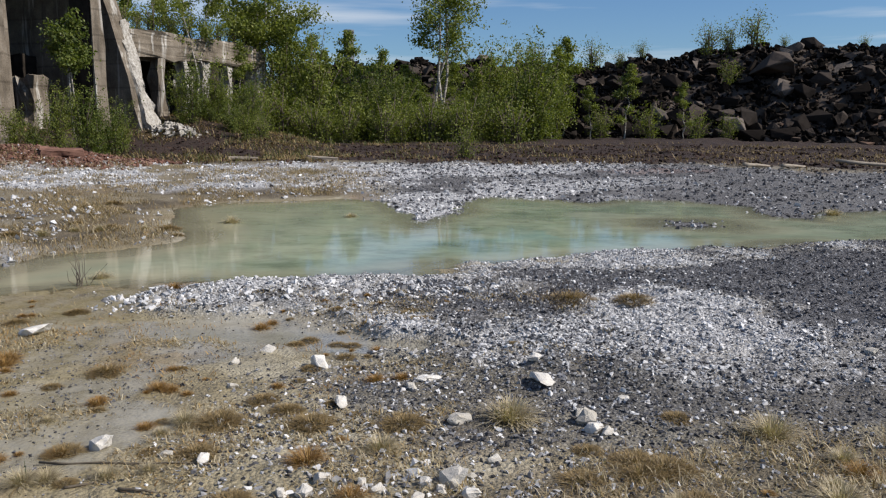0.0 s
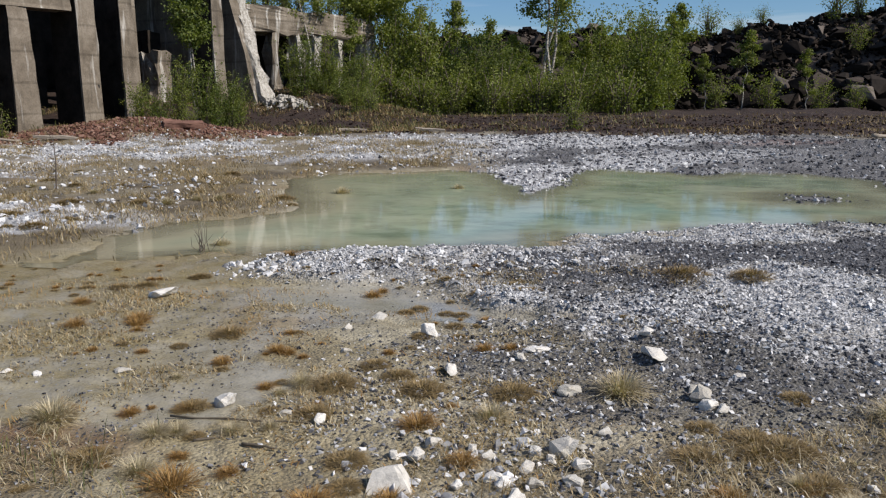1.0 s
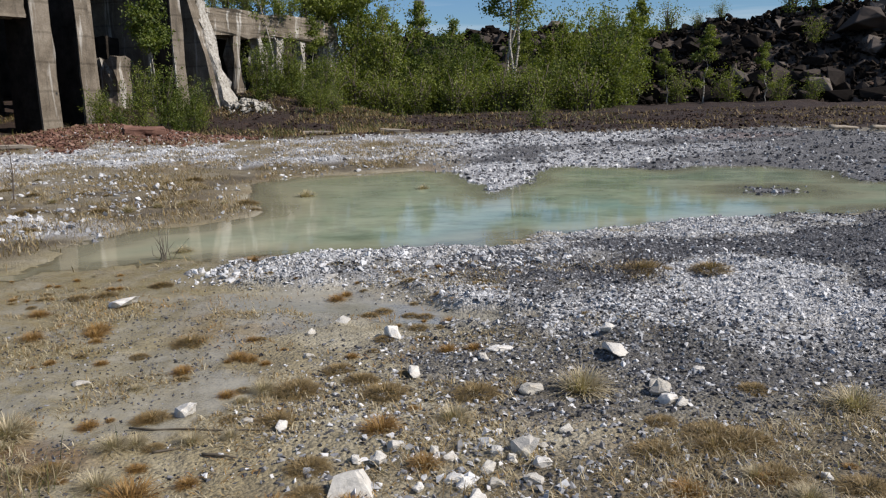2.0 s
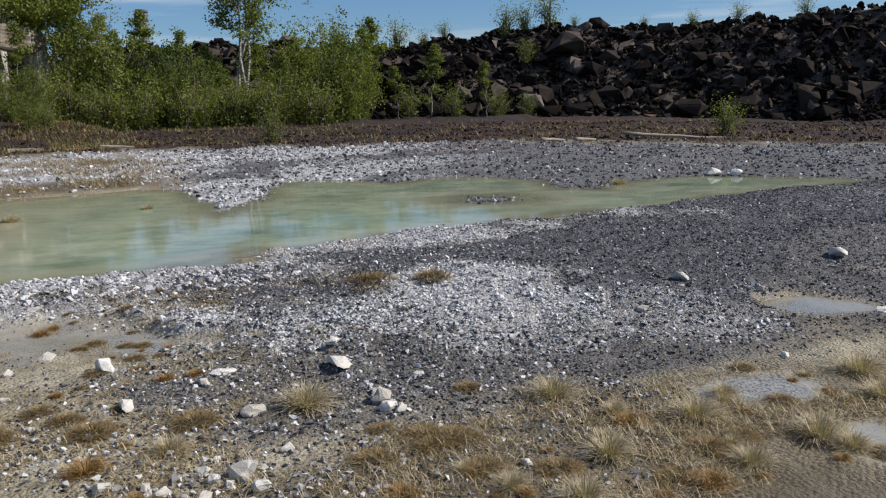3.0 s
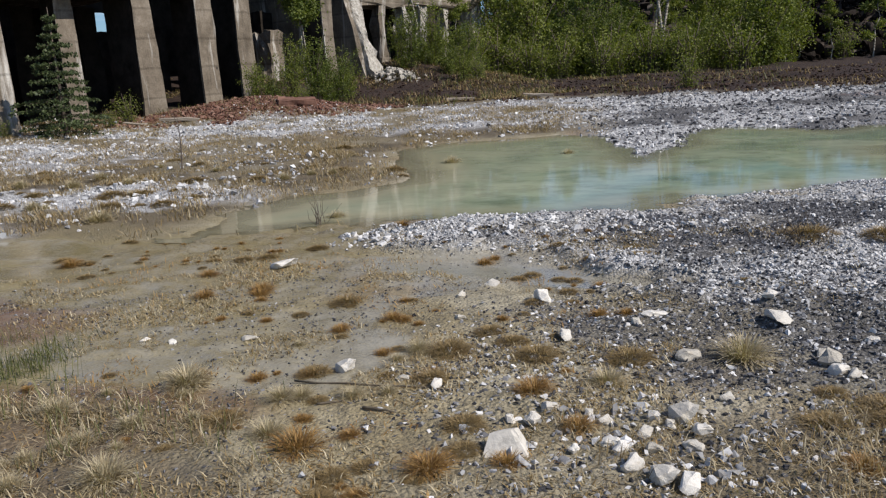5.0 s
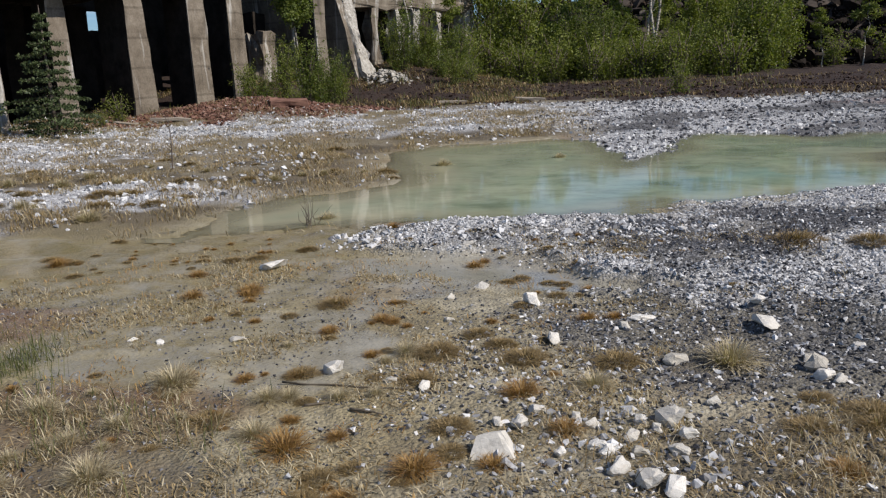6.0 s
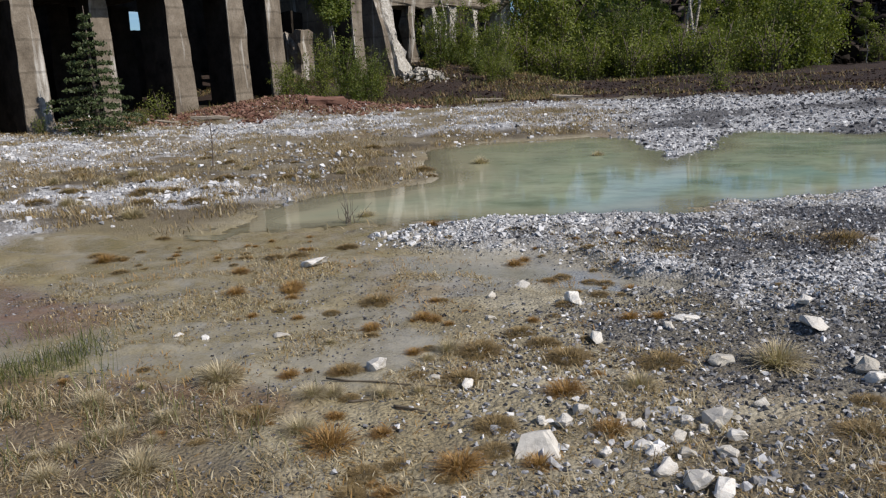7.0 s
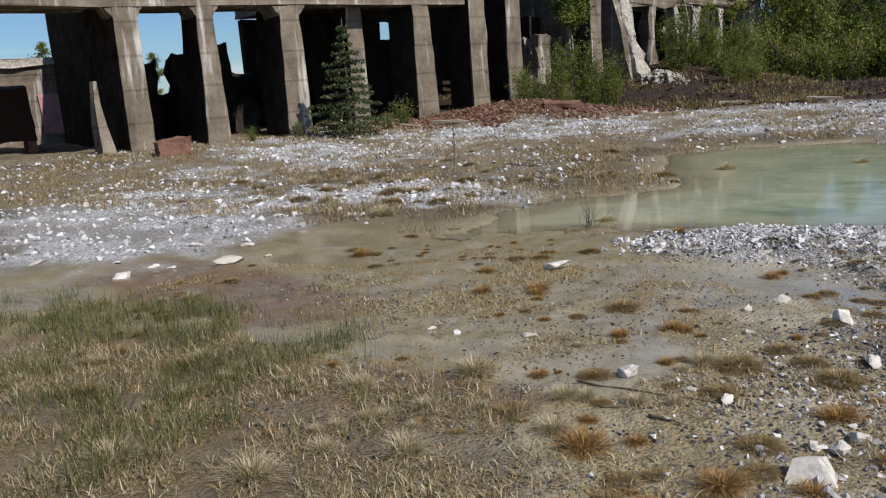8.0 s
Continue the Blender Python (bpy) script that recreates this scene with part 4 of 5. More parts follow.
def build_spruce():
    r = np.random.default_rng(12)
    wood, needles = [tube([(0, 0, -0.2), (0.02, 0, 1.7), (0, 0.03, 3.5)], [0.07, 0.045, 0.008], 7)], []
    for k in range(84):
        h = 0.14 + 3.3 * ((k // 6) / 14) + r.normal(0, 0.03)
        ln = (1.75 * (1 - h / 3.55) ** 1.25 + 0.07) * r.uniform(0.5, 1.25)
        a = k * 1.047 + (k // 6) * 0.5 + r.normal(0, 0.15)
        end = np.array([math.cos(a) * ln, math.sin(a) * ln, h - 0.16 * ln + 0.06])
        start = np.array([0, 0, h])
        wood.append(tube([start, (start + end) / 2 + [0, 0, -0.03], end], [0.014, 0.009, 0.003], 4))
        n = int(14 + 100 * ln)
        t = r.uniform(0.12, 1.02, n) ** 0.8
        p = start + (end - start) * t[:, None]
        side = np.array([-math.sin(a), math.cos(a), 0]) * (r.uniform(-1, 1, n) * (1.05 - t) * ln * 0.5)[:, None]
        needles.append(p + side + [0, 0, -0.03] + r.normal(0, 0.015, (n, 3)))
    ob = tagged(new("spruce_tree"), "small dark green spruce beside a concrete pier", "tree")
    part("trunk", mesh_np("stem", *joined(wood), M_TWIG, True), ob)
    part("crown", mesh_np("crown", *leaves(np.concatenate(needles), 0.08, r, 0.05), M_NEEDLE), ob)
    put(ob, *pol(44.2, 25.6), 20, 1.0)


build_plants()
build_spruce()

# ---- grass ----


def blades(x, y, z, length, width, lean, r, way=None):
    """Bent grass blades joined into one mesh."""
    n = len(x)
    a = r.uniform(0, 2 * np.pi, n) if way is None else way
    ln = np.clip(np.abs(r.normal(lean, 0.3, n)), 0, 1.6)
    d = np.stack([np.cos(a) * np.sin(ln), np.sin(a) * np.sin(ln), np.cos(ln)], 1)
    side = np.stack([-np.sin(a), np.cos(a), np.zeros(n)], 1) * (width * r.uniform(0.6, 1.3, n))[:, None]
    p0 = np.stack([x, y, z], 1)
    L = (length * r.uniform(0.5, 1.25, n))[:, None]
    p1 = p0 + d * L * 0.55
    p2 = p0 + d * L * [1.05, 1.05, 0.85] + np.stack([np.zeros(n), np.zeros(n), -0.15 * np.sin(ln)], 1) * L
    v = np.stack([p0 - side, p0 + side, p1 - side * 0.8, p1 + side * 0.8, p2], 1)
    i = (np.arange(n) * 5)[:, None]
    return v.reshape(-1, 3), np.concatenate([i + [0, 1, 3], i + [0, 3, 2], i + [2, 3, 4]])


def tuft_mesh(seed, count, length, radius, width, lean, material):
    r = np.random.default_rng(seed)
    a, d = r.uniform(0, 6.28, count), radius * np.sqrt(r.uniform(0, 1, count))
    rise = radius * 0.38 * (1 - (d / radius) ** 2)
    v, t = blades(np.cos(a) * d, np.sin(a) * d, rise - 0.03, length, width, lean * (0.35 + 0.75 * d / radius), r, a + r.normal(0, 0.7, count))
    return mesh_np("grass_tuft", v, t, material)


TUFTS = {"straw": [tuft_mesh(k, 620, 0.60, 0.22, 0.007, 1.05, M_STRAW) for k in range(3)],
         "rusty": [tuft_mesh(10 + k, 520, 0.50, 0.22, 0.007, 1.05, M_ORANGE) for k in range(3)],
         "moss": [tuft_mesh(20 + k, 1000, 0.34, 0.44, 0.007, 1.2, M_MAT) for k in range(3)]}
TUFT_RISE = {"straw": 0.85, "rusty": 0.75, "moss": 0.6}
TUFT_LABEL = {"straw": "bleached dry grass tuft on damp ground", "rusty": "rusty orange dead grass tuft on mud", "moss": "flattened brown grass mat on mud"}


def build_tufts(kind, rows):
    """Rows of x, y and width across."""
    for k, (x, y, w) in enumerate(rows):
        w *= {"straw": 0.85, "rusty": 0.95, "moss": 0.8}[kind]
        m = pose(x, y, max(at_ground(x, y), WATER - 0.02), 0, 0, k * 73) @ Matrix.Diagonal((w, w, w * TUFT_RISE[kind], 1))
        thing("grass_tuft", TUFTS[kind][k % 3], TUFT_LABEL[kind], "grass tuft", "tufts on the flats", "", m)


build_tufts("straw", [(0.03, 4.24, 0.36), (-2.77, 3.36, 0.30), (1.40, 3.33, 0.28), (1.98, 3.68, 0.32), (2.46, 3.38, 0.30), (3.25, 4.20, 0.35), (5.97, 15.51, 0.43), (3.11, 3.80, 0.31), (1.15, 2.92, 0.25),
                      (2.00, 3.16, 0.25), (-2.46, 2.38, 0.28), (-3.20, 2.88, 0.22), (-2.91, 1.88, 0.31), (-3.61, 1.64, 0.31), (-7.46, 7.96, 0.49), (-4.68, 13.46, 0.40), (1.37, 4.14, 0.34), (-0.61, 3.79, 0.23), (-4.43, 8.45, 0.29), (-2.83, 14.46, 0.30)])
build_tufts("rusty", [(-2.11, 4.64, 0.17), (-2.35, 4.35, 0.15), (-0.82, 4.89, 0.16), (-0.66, 4.99, 0.14), (-0.94, 3.61, 0.24), (-1.80, 2.81, 0.30), (-1.17, 2.75, 0.24), (-0.65, 3.23, 0.17), (-0.87, 2.86, 0.16),
                      (-3.47, 5.24, 0.24), (-3.83, 5.00, 0.20), (-1.99, 6.32, 0.18), (0.43, 3.09, 0.18), (1.63, 3.70, 0.20), (-2.46, 3.55, 0.14), (-4.27, 5.69, 0.20), (-3.42, 5.12, 0.20), (-6.02, 5.94, 0.28), (-3.19, 7.47, 0.20), (1.72, 2.98, 0.20)])
build_tufts("moss", [(-1.55, 4.12, 0.30), (-1.04, 4.10, 0.30), (-0.54, 4.13, 0.30), (-2.61, 4.98, 0.30), (-2.31, 2.99, 0.26), (0.93, 4.36, 0.22), (2.56, 3.87, 0.20), (0.61, 3.69, 0.30), (0.35, 3.49, 0.25), (-4.51, 2.69, 0.31), (-4.64, 2.08, 0.31), (0.55, 7.12, 0.49), (1.09, 6.99, 0.39)])


def build_more_tufts():
    """Small tufts strewn over the damp flats."""
    r = np.random.default_rng(77)
    for kind, count, box, lo, hi in (("moss", 80, (-6.8, 0.2, 2.2, 7.0), 0.10, 0.26), ("rusty", 80, (-6.8, -0.2, 2.0, 7.2), 0.07, 0.19), ("straw", 34, (-6.5, -1.6, 1.8, 4.2), 0.12, 0.26),
                                     ("straw", 34, (0.2, 4.6, 2.2, 4.3), 0.12, 0.28), ("moss", 30, (0.0, 4.6, 2.2, 4.6), 0.15, 0.32), ("rusty", 14, (0.0, 3.0, 2.2, 4.2), 0.08, 0.18),
                                     ("moss", 40, (-14, -4.8, 7.8, 16), 0.25, 0.6), ("straw", 16, (-12, -4.8, 7.6, 15), 0.25, 0.5)):
        made = 0
        while made < count:
            x, y = r.uniform(box[0], box[1]), r.uniform(box[2], box[3])
            w = lo + (hi - lo) * r.uniform() ** 1.6
            d = math.hypot(x, y)
            if d < 2.4 or float(shore_distance(np.array([x]), np.array([y]))[0]) > -0.2 or float(fbm(np.array([x]), np.array([y]), 0.9, 3, 60)[0]) < 0.46:
                continue
            thing("grass_tuft", TUFTS[kind][made % 3], TUFT_LABEL[kind], "grass tuft", "tufts on the flats", "", pose(x, y, at_ground(x, y), 0, 0, made * 51) @ Matrix.Diagonal((w * 0.72, w * 0.72, w * 0.72 * TUFT_RISE[kind], 1)))
            made += 1


build_more_tufts()


def build_grass():
    r = np.random.default_rng(3)

    def dry(x, y):
        return spot(x, y, 1.95, 3.2, 3.1, 1.1, 11, 0.5, 12) * smooth(0.36, 0.58, fbm(x, y, 2.2, 4, 41)) * (1 - pool_mask(x, y))

    def left(x, y):
        return spot(x, y, -3.85, 1.94, 2.5, 1.3, 0, 0.5, 13) * smooth(0.42, 0.56, fbm(x, y, 4.2, 3, 42))

    def reedy(x, y):
        return spot(x, y, -5.3, 2.3, 2.5, 1.6, 0, 0.6, 47) * smooth(0.40, 0.58, fbm(x, y, 3.0, 3, 48))

    def far(x, y):
        return zones(x, y)[2] * smooth(0.38, 0.6, fbm(x, y, 1.4, 3, 43))

    def muddy(x, y):
        return (1 - smooth(-0.4, 1.2, x)) * (1 - smooth(6.5, 8.0, np.hypot(x * 0.8, y))) * smooth(0.48, 0.62, fbm(x, y, 1.9, 4, 44)) * (1 - 0.8 * pool_mask(x, y))

    def weedy(x, y):
        return zones(x, y)[5] * (0.3 + 0.7 * smooth(7, 14, azimuth(x, y))) * smooth(0.42, 0.6, fbm(x, y, 0.5, 4, 46)) * (1 - 0.7 * zones(x, y)[4])

    def rusty(x, y):
        return (1 - smooth(-0.6, 0.4, x)) * (1 - smooth(6.5, 8.0, np.hypot(x * 0.8, y))) * smooth(0.56, 0.66, fbm(x, y, 2.6, 4, 45))

    for chance, box, count, ln, w, lean, mat, label in (
            (dry, (-1.0, 5.2, 1.6, 5.4), 60000, 0.09, 0.0020, 1.0, M_STRAW, "flattened dry straw grass"),
            (dry, (-1.0, 5.2, 1.6, 5.4), 50000, 0.09, 0.0020, 1.0, M_MAT, "matted brown dead grass"),
            (left, (-6.6, -1.2, 0.6, 3.6), 45000, 0.10, 0.0022, 1.1, M_STRAW, "dry straw grass in wet ground"),
            (left, (-6.6, -1.2, 0.6, 3.6), 30000, 0.10, 0.0020, 1.0, M_MAT, "matted brown grass in wet ground"),
            (left, (-6.8, -1.8, 0.6, 3.8), 5000, 0.17, 0.0022, 0.4, M_GREEN, "thin upright green grass"),
            (reedy, (-8.2, -3.4, 0.6, 4.4), 30000, 0.17, 0.0022, 0.45, M_GREEN, "tall green sedge in wet ground"),
            (muddy, (-7.0, 0.8, 1.6, 8.0), 140000, 0.05, 0.003, 1.1, M_MAT, "short brown grass stubble on mud"),
            (muddy, (-7.0, 0.8, 1.6, 8.0), 90000, 0.06, 0.0026, 1.1, M_STRAW, "short straw stubble on mud"),
            (rusty, (-7.0, 0.4, 1.6, 8.0), 34000, 0.06, 0.003, 1.0, M_ORANGE, "rusty grass stubble on mud"),
            (far, (-24, -1.5, 7, 24), 190000, 0.14, 0.0045, 0.8, M_MAT, "short brown dry grass on the flats"),
            (weedy, (-24, 22, 20, 40), 95000, 0.24, 0.011, 0.9, M_MAT, "brown weeds and dead grass on the bank"),
            (weedy, (-24, 2, 20, 44), 14000, 0.34, 0.012, 0.6, M_GREEN, "green weeds on the bank"),
            (far, (-24, -1.5, 7, 24), 80000, 0.13, 0.0045, 0.9, M_STRAW, "short straw grass on the flats")):
        x, y = sample(count, *box, chance)
        thing("grass", mesh_np("grass", *blades(x, y, ground_height(x, y) - 0.005, ln, w, lean, r), mat), label, "grass", "", "stuff")


build_grass()

# ---- stones ----
STONE_KINDS = [stone_mesh("white_stone", 100 + k, M_WHITE, 20, 0.75, 0.08) for k in range(7)]


def build_stones(rows, flat=1.0, label="pale angular slag stone lying on mud"):
    """Rows of x, y and width across."""
    for k, (x, y, w) in enumerate(rows):
        w *= 1.15
        m = pose(x, y, at_ground(x, y) + w * (0.17 * flat - 0.02), k * 17 % 18 - 9, k * 29 % 18 - 9, k * 101) @ Matrix.Diagonal((w * 1.1, w * 0.85, w * 0.9 * flat, 1))
        thing("white_stone", STONE_KINDS[k % 7], label, "stone", "pale stones on the flats", "", m)


BIG = (-0.91, 2.97)
thing("white_stone", box_mesh("white_stone", [(-0.10, -0.07, -0.03), (0.11, -0.08, -0.03), (0.10, 0.07, -0.03), (-0.08, 0.08, -0.03), (-0.07, 0.01, 0.075), (0.045, -0.01, 0.105), (0.06, 0.045, 0.09), (-0.06, 0.055, 0.06)], M_WHITE, 6, 0.02, 3),
      "large white angular slag stone on mud", "stone", "pale stones on the flats", "", pose(*BIG, at_ground(*BIG), 0, 0, 12))
build_stones([(-2.01, 3.73, 0.13), (-0.95, 4.43, 0.11), (-0.25, 4.20, 0.13), (0.43, 4.26, 0.13), (0.46, 4.11, 0.10), (-1.26, 5.19, 0.16), (-1.85, 5.26, 0.07), (-0.22, 3.40, 0.14), (-1.43, 3.57, 0.08),
              (-1.63, 3.62, 0.06), (-0.86, 3.24, 0.09), (-0.82, 3.39, 0.08), (-0.97, 3.26, 0.07), (-0.39, 2.93, 0.10), (-0.26, 2.84, 0.12), (-0.17, 2.82, 0.11), (-0.50, 3.11, 0.08), (-0.64, 3.04, 0.06), (-0.15, 3.26, 0.08),
              (-0.28, 3.33, 0.07), (-0.55, 3.31, 0.07), (-0.35, 3.38, 0.07), (-0.37, 3.23, 0.08), (-0.17, 3.14, 0.08), (-0.45, 3.05, 0.08), (-0.33, 3.07, 0.07), (-0.63, 3.37, 0.07), (-0.05, 3.67, 0.07)])
build_stones([(-3.71, 6.00, 0.28), (0.21, 4.82, 0.20), (-0.49, 4.94, 0.16), (-1.72, 5.58, 0.15), (-2.85, 4.07, 0.10), (-3.36, 4.00, 0.09), (-3.59, 4.02, 0.07), (-2.18, 6.80, 0.15), (-7.13, 5.12, 0.32),
              (-7.80, 5.91, 0.17), (-7.06, 5.57, 0.10), (-8.42, 5.61, 0.17), (-7.74, 4.25, 0.25), (-7.85, 4.68, 0.12), (-8.88, 7.36, 0.19), (-9.49, 4.26, 0.18), (-7.59, 4.72, 0.11), (-0.15, 3.47, 0.06)], 0.45, "flat pale slag slab lying on wet mud")
build_stones([(1.19, 6.99, 0.10), (3.18, 6.50, 0.15), (3.86, 4.62, 0.14), (8.40, 16.41, 0.34), (8.86, 16.22, 0.30), (1.01, 3.32, 0.06), (3.01, 4.59, 0.07), (2.49, 5.63, 0.09), (5.35, 7.53, 0.20), (4.39, 5.54, 0.12),
              (0.18, 5.19, 0.11), (-1.68, 4.70, 0.07), (-0.58, 4.73, 0.09), (0.52, 4.06, 0.08), (-1.47, 4.49, 0.06), (0.41, 4.41, 0.08), (0.68, 4.65, 0.07)], 0.8)


def build_gravel():
    def pale(x, y):
        z = zones(x, y)
        return np.clip(z[0] + (0.22 - 0.19 * smooth(1.0, 3.0, x)) * z[1], 0, 1)

    def pale_far(x, y):
        return pale(x, y) * smooth(9.0, 10.5, np.hypot(x, y)) * (1 - bar_mask(x, y))

    def dark_far(x, y):
        return dark(x, y) * (1 - bar_mask(x, y))

    def dark(x, y):
        z = zones(x, y)
        return np.clip(z[1] + 0.22 * z[0], 0, 1)

    def sparse(x, y):
        return (1 - smooth(0.0, 1.2, x)) * (1 - smooth(6.5, 8.5, np.hypot(x, y))) * smooth(0.44, 0.58, fbm(x, y, 1.1, 4, 52)) * (1 - 0.85 * pool_mask(x, y))

    def clump(x, y):
        return spot(x, y, -1.9, 7.5, 1.9, 0.6, 8, 0.5, 54)

    def crown(x, y):
        return spot(x, y, -0.35, 3.1, 0.65, 0.55, 0, 0.8, 55)

    def meadow(x, y):
        return zones(x, y)[2] * smooth(0.42, 0.6, fbm(x, y, 0.5, 4, 53)) * smooth(9, 11, np.hypot(x, y))

    def stray(x, y):
        return spot(x, y, -0.10, 4.19, 1.69, 1.96, 0, 0.5, 51) * 0.8 * (1 - pool_mask(x, y))

    def bank(x, y):
        z = zones(x, y)
        return z[5] * (1 - z[4])

    sets = ((pale, (-4.5, 9, 4.8, 12.6), 160000, 0.014, 0.055, M_PEB_WHITE, "pale crushed slag gravel"),
            (dark, (-4.5, 13, 3.6, 13.6), 160000, 0.014, 0.046, M_PEB_DARK, "dark grey slag gravel"),
            (stray, (-2.2, 2.2, 2.2, 6.4), 9000, 0.010, 0.05, M_PEB_WHITE, "loose pale pebbles on mud"),
            (stray, (-2.2, 2.2, 2.2, 6.4), 22000, 0.008, 0.04, M_PEB_DARK, "loose dark pebbles on mud"),
            (clump, (-4.5, 0.8, 6.3, 9.0), 3600, 0.035, 0.095, M_PEB_WHITE, "coarse pale slag lumps"),
            (crown, (-1.6, 0.6, 2.3, 4.0), 700, 0.02, 0.085, M_PEB_WHITE, "broken white slag chips"),
            (sparse, (-7, 0.8, 2.2, 8.4), 34000, 0.007, 0.03, M_PEB_DARK, "small dark grit on wet mud"),
            (pale_far, (-19, 16, 4, 28), 60000, 0.03, 0.14, M_PEB_WHITE, "pale slag rubble along the shore"),
            (meadow, (-24, -2, 7, 24), 14000, 0.03, 0.16, M_PEB_WHITE, "pale stones strewn in dry grass"),
            (dark_far, (-6, 19, 12, 28), 20000, 0.04, 0.14, M_PEB_DARK, "dark gravel along the shore"),
            (bank, (-16, 28, 24, 38), 14000, 0.05, 0.2, M_BROWN, "dark brown clods on the bank"))
    for chance, box, count, lo, hi, mat, label in sets:
        x, y = sample(count, *box, chance)
        size = lo + (hi - lo) * rng.uniform(0, 1, len(x)) ** 2.9
        thing("gravel", scatter("gravel", PEBBLES, x, y, ground_height(x, y), size, mat), label, "gravel", "", "stuff")
    x, y = sample(15000, -21, -9, 19, 28, lambda a, b: zones(a, b)[4])
    thing("brick_rubble", scatter("brick_rubble", PEBBLES, x, y, ground_height(x, y), rng.uniform(0.06, 0.2, len(x)), M_RED), "red brick rubble heaped on the bank", "rubble", "", "stuff")


build_gravel()


def build_lime_rubble():
    r = np.random.default_rng(8)
    foot = RUIN @ Vector((1.9, 26.9, 0))
    x, y = foot.x + r.normal(0, 0.6, 150), foot.y + r.normal(0, 0.45, 150)
    z = ground_height(x, y) + 0.35 * np.exp(-((x - foot.x) ** 2 + (y - foot.y) ** 2) / 0.8)
    thing("lime_rubble", scatter("lime_rubble", CHUNKS, x, y, z - 0.1, r.uniform(0.1, 0.36, 150), M_LIME), "pale concrete rubble at the foot of a buttress", "rubble", "", "stuff")


build_lime_rubble()

# ---- wood and debris ----


def log_mesh(length, r0, r1, material, seed):
    r = np.random.default_rng(seed)
    pts = [(length * (k / 6 - 0.5), r.normal(0, 0.012) * length, r.normal(0, 0.004) * length) for k in range(7)]
    return mesh_np("log", *tube(pts, [r0 + (r1 - r0) * k / 6 for k in range(7)], 7), material, True)


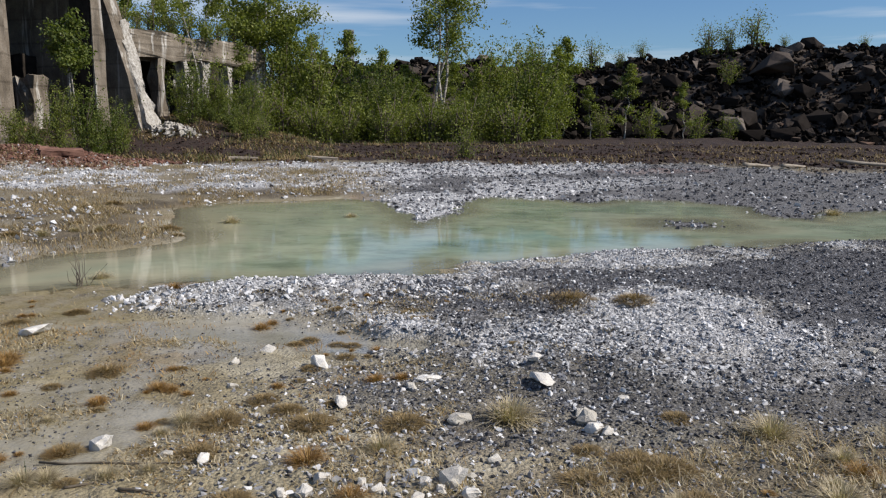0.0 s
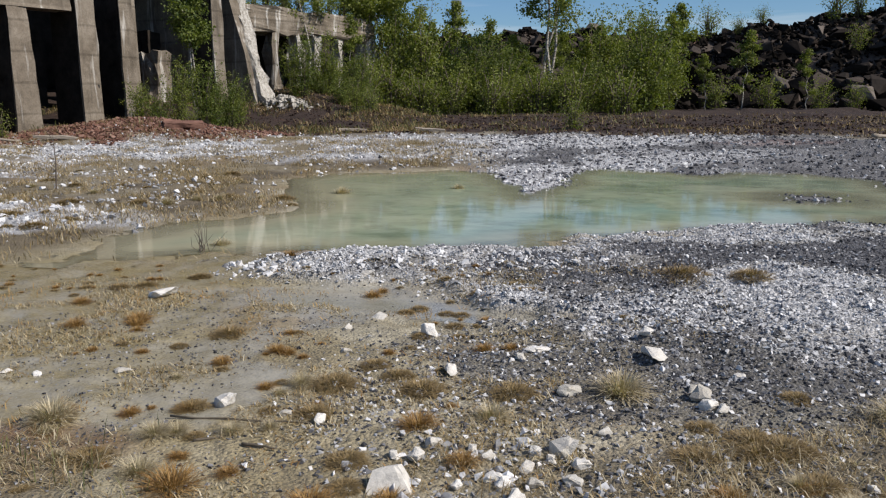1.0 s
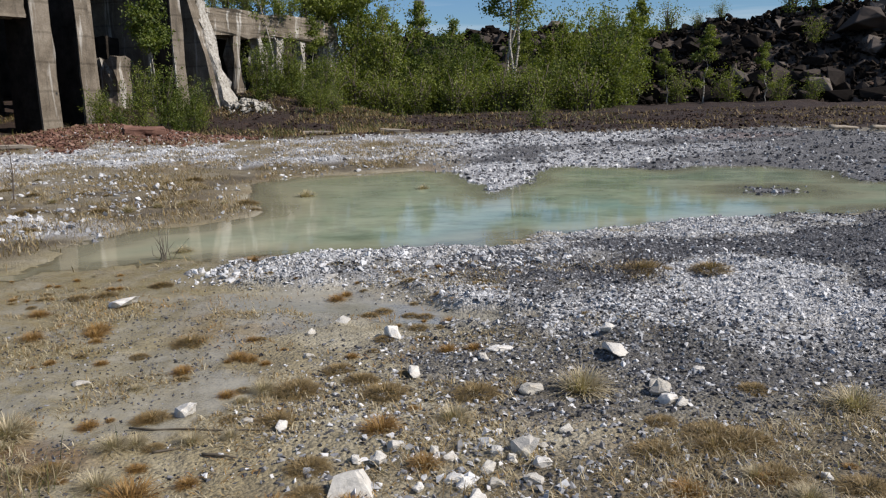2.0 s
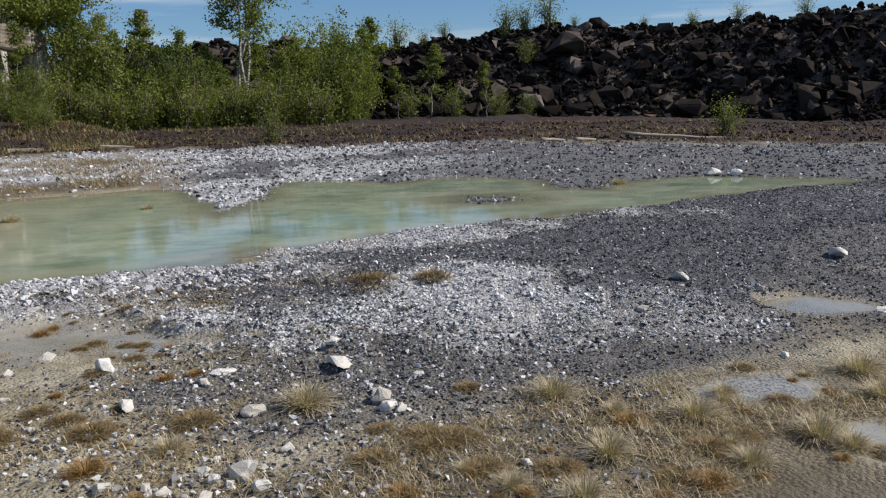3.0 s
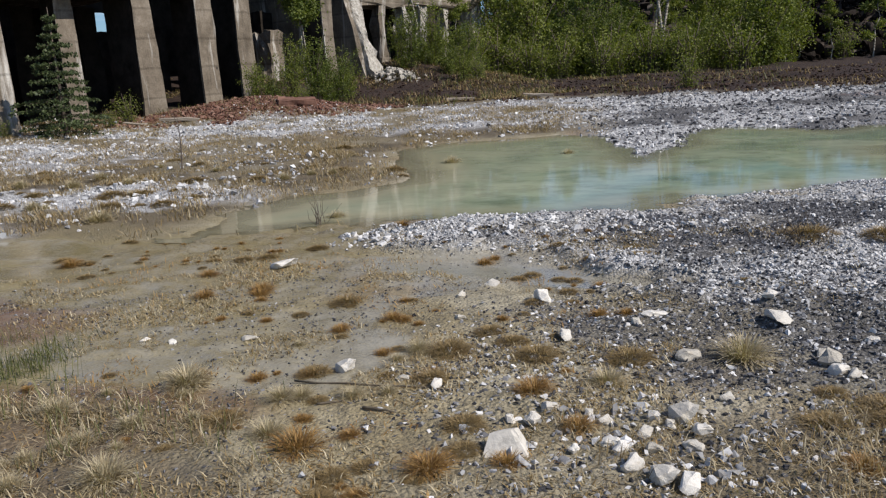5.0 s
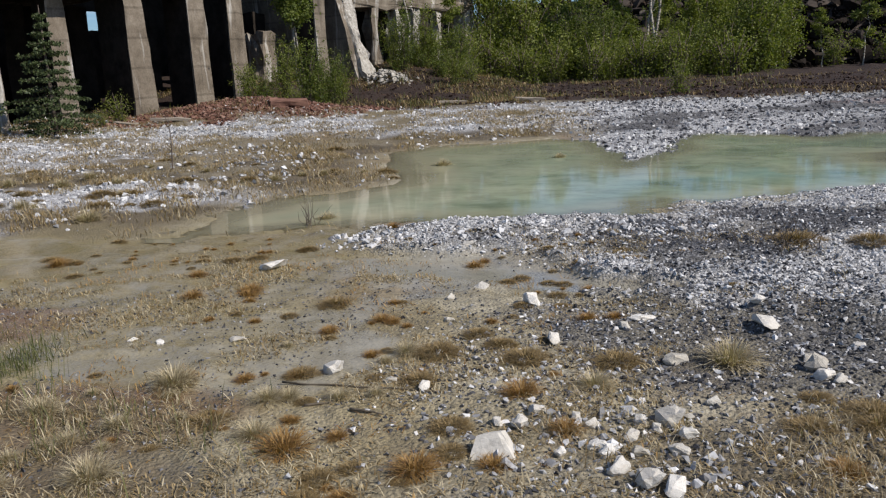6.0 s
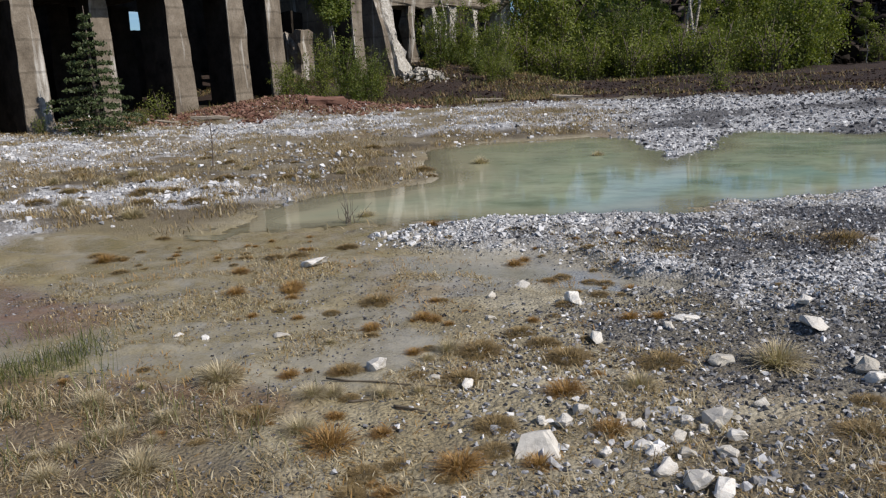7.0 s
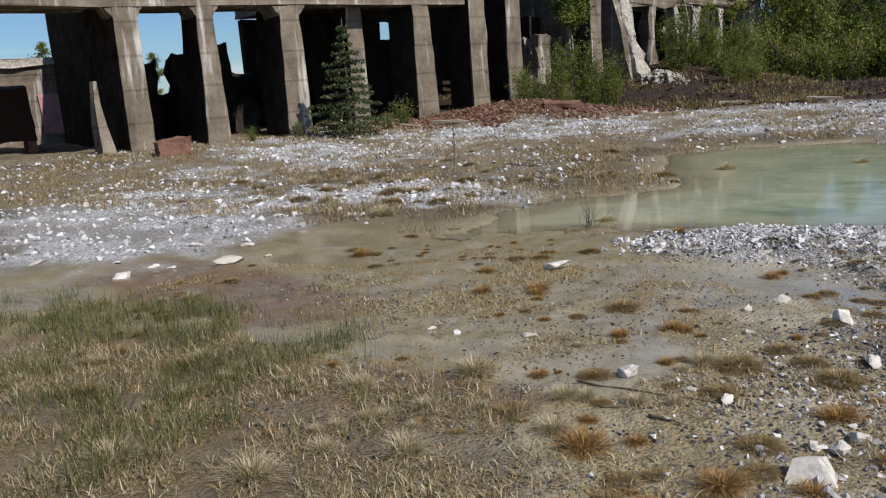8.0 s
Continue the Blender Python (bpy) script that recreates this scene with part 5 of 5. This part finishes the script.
def build_debris():
    thing("stick", log_mesh(0.86, 0.006, 0.004, M_STICK, 1), "thin dark wet stick lying on mud", "stick", m=pose(-1.76, 3.51, at_ground(-1.76, 3.51) + 0.008, 0, 0, 4.3))
    for x, y, ln, w, turn in [(-6.3, 27.4, 1.0, 0.2, 8), (-9.0, 27.2, 1.0, 0.18, 30), (-15.8, 20.8, 1.2, 0.2, 20), (-17.3, 20.6, 0.9, 0.2, -10)]:
        thing("board", box_mesh("board", cuboid(-ln / 2, ln / 2, -w / 2, w / 2, -0.03, 0.05), M_WOOD, 2, 0.02, x), "weathered grey board on the bank", "board", m=pose(x, y, at_ground(x, y) + 0.06, 4, 3, turn))
    for x, y, ln, turn in [(11.9, 25.6, 4.2, 2), (7.4, 25.2, 1.3, 40), (8.4, 25.0, 1.1, 35)]:
        thing("branch", log_mesh(ln, 0.06, 0.03, M_WOOD, int(x)), "bleached dead branch lying on the bank", "branch", m=pose(x, y, at_ground(x, y) + 0.1, 0, 4, turn))
    x, y = pol(56.0, 24.2)
    block = tagged(new("rusty_block"), "rust-brown concrete block beside a pier", "block")
    block.matrix_basis = pose(x, y, at_ground(x, y), 0, 0, -20)
    part("body", box_mesh("body", cuboid(-0.3, 0.3, -0.45, 0.45, -0.1, 0.42), M_RUST, 3, 0.06, 3), block)
    x, y = pol(29.5, 26.6)
    thing("rusty_plate", box_mesh("plate", cuboid(-0.6, 0.6, -0.45, 0.45, -0.1, 0.05), M_RUST, 3, 0.06, 4), "rusty flat plate on red rubble", "plate", m=pose(x, y, at_ground(x, y) + 0.1, 8, 2, 30))
    x, y = pol(65.6, 31.0)
    vat = tagged(new("rusted_vat"), "dark rusted iron vat beside the ruin", "vat")
    vat.matrix_basis = pose(x, y, at_ground(x, y), 0, 0, -24)
    part("body", box_mesh("body", cuboid(-0.8, 0.8, -0.9, 0.9, 0.35, 2.1, 0.08), M_BROWN, 3, 0.08, 6), vat)
    for q in (-0.7, 0.7):
        part("foot", box_mesh("foot", cuboid(-0.7, 0.7, q - 0.15, q + 0.15, -0.1, 0.38), M_RUST, 1, 0.04, q), vat)
    # dry sapling on the flats
    x, y = pol(37.6, 16.0)
    r = np.random.default_rng(5)
    wood = [tube([(0, 0, -0.1), (0.05, 0, 0.5), (0.02, 0.03, 1.0)], [0.018, 0.012, 0.004], 5)]
    for k in range(16):
        a, h = r.uniform(0, 6.28), r.uniform(0.2, 0.9)
        wood.append(tube([(0.03, 0, h), (0.03 + 0.2 * math.cos(a), 0.2 * math.sin(a), h + r.uniform(0.05, 0.25))], [0.006, 0.002], 4))
    put(thing("dry_sapling", mesh_np("dry_sapling", *joined(wood), M_TWIG), "bare thin sapling on the flats", "sapling"), x, y)
    for x, y, high, wide, count in [(0.42, 6.85, 0.32, 0.55, 26), (-4.45, 8.05, 0.42, 0.16, 14)]:
        r = np.random.default_rng(int(high * 100))
        twigs = []
        for k in range(count):
            a, d = r.uniform(0, 6.28), wide * r.uniform(0.1, 0.6)
            foot = Vector((math.cos(a) * d, math.sin(a) * d, -0.02))
            tip = foot + Vector((r.normal(0, 0.12), r.normal(0, 0.12), high * r.uniform(0.5, 1.0)))
            twigs.append(tube([foot, foot.lerp(tip, 0.5) + Vector((r.normal(0, 0.03), r.normal(0, 0.03), 0)), tip], [0.004, 0.003, 0.0015], 4))
        put(thing("dead_shrub", mesh_np("dead_shrub", *joined(twigs), M_TWIG), "low dead leafless shrub of thin dark twigs", "shrub"), x, y)
    for x, y, ln, turn in [(-1.88, 3.28, 0.13, 30), (-1.60, 3.24, 0.18, -6)]:
        thing("wood_scrap", log_mesh(ln, 0.008, 0.004, M_STICK, int(ln * 100)), "short dark rotten wood scrap on mud", "wood", m=pose(x, y, at_ground(x, y) + 0.008, 0, 0, turn))
    # far chimney beyond the trees
    x, y = pol(11.0, 190)
    ch = tagged(new("chimney"), "distant tall grey chimney stack", "chimney")
    ch.matrix_basis = pose(x, y, 0)
    part("shaft", mesh_np("shaft", *tube([(0, 0, 0), (0, 0, 12), (0, 0, 21.5)], [1.2, 1.15, 1.1], 16), M_STEEL, True), ch)
    part("rim", mesh_np("rim", *tube([(0, 0, 21.5), (0, 0, 22.2)], [1.2, 1.2], 16), M_STEEL, True), ch)


build_debris()
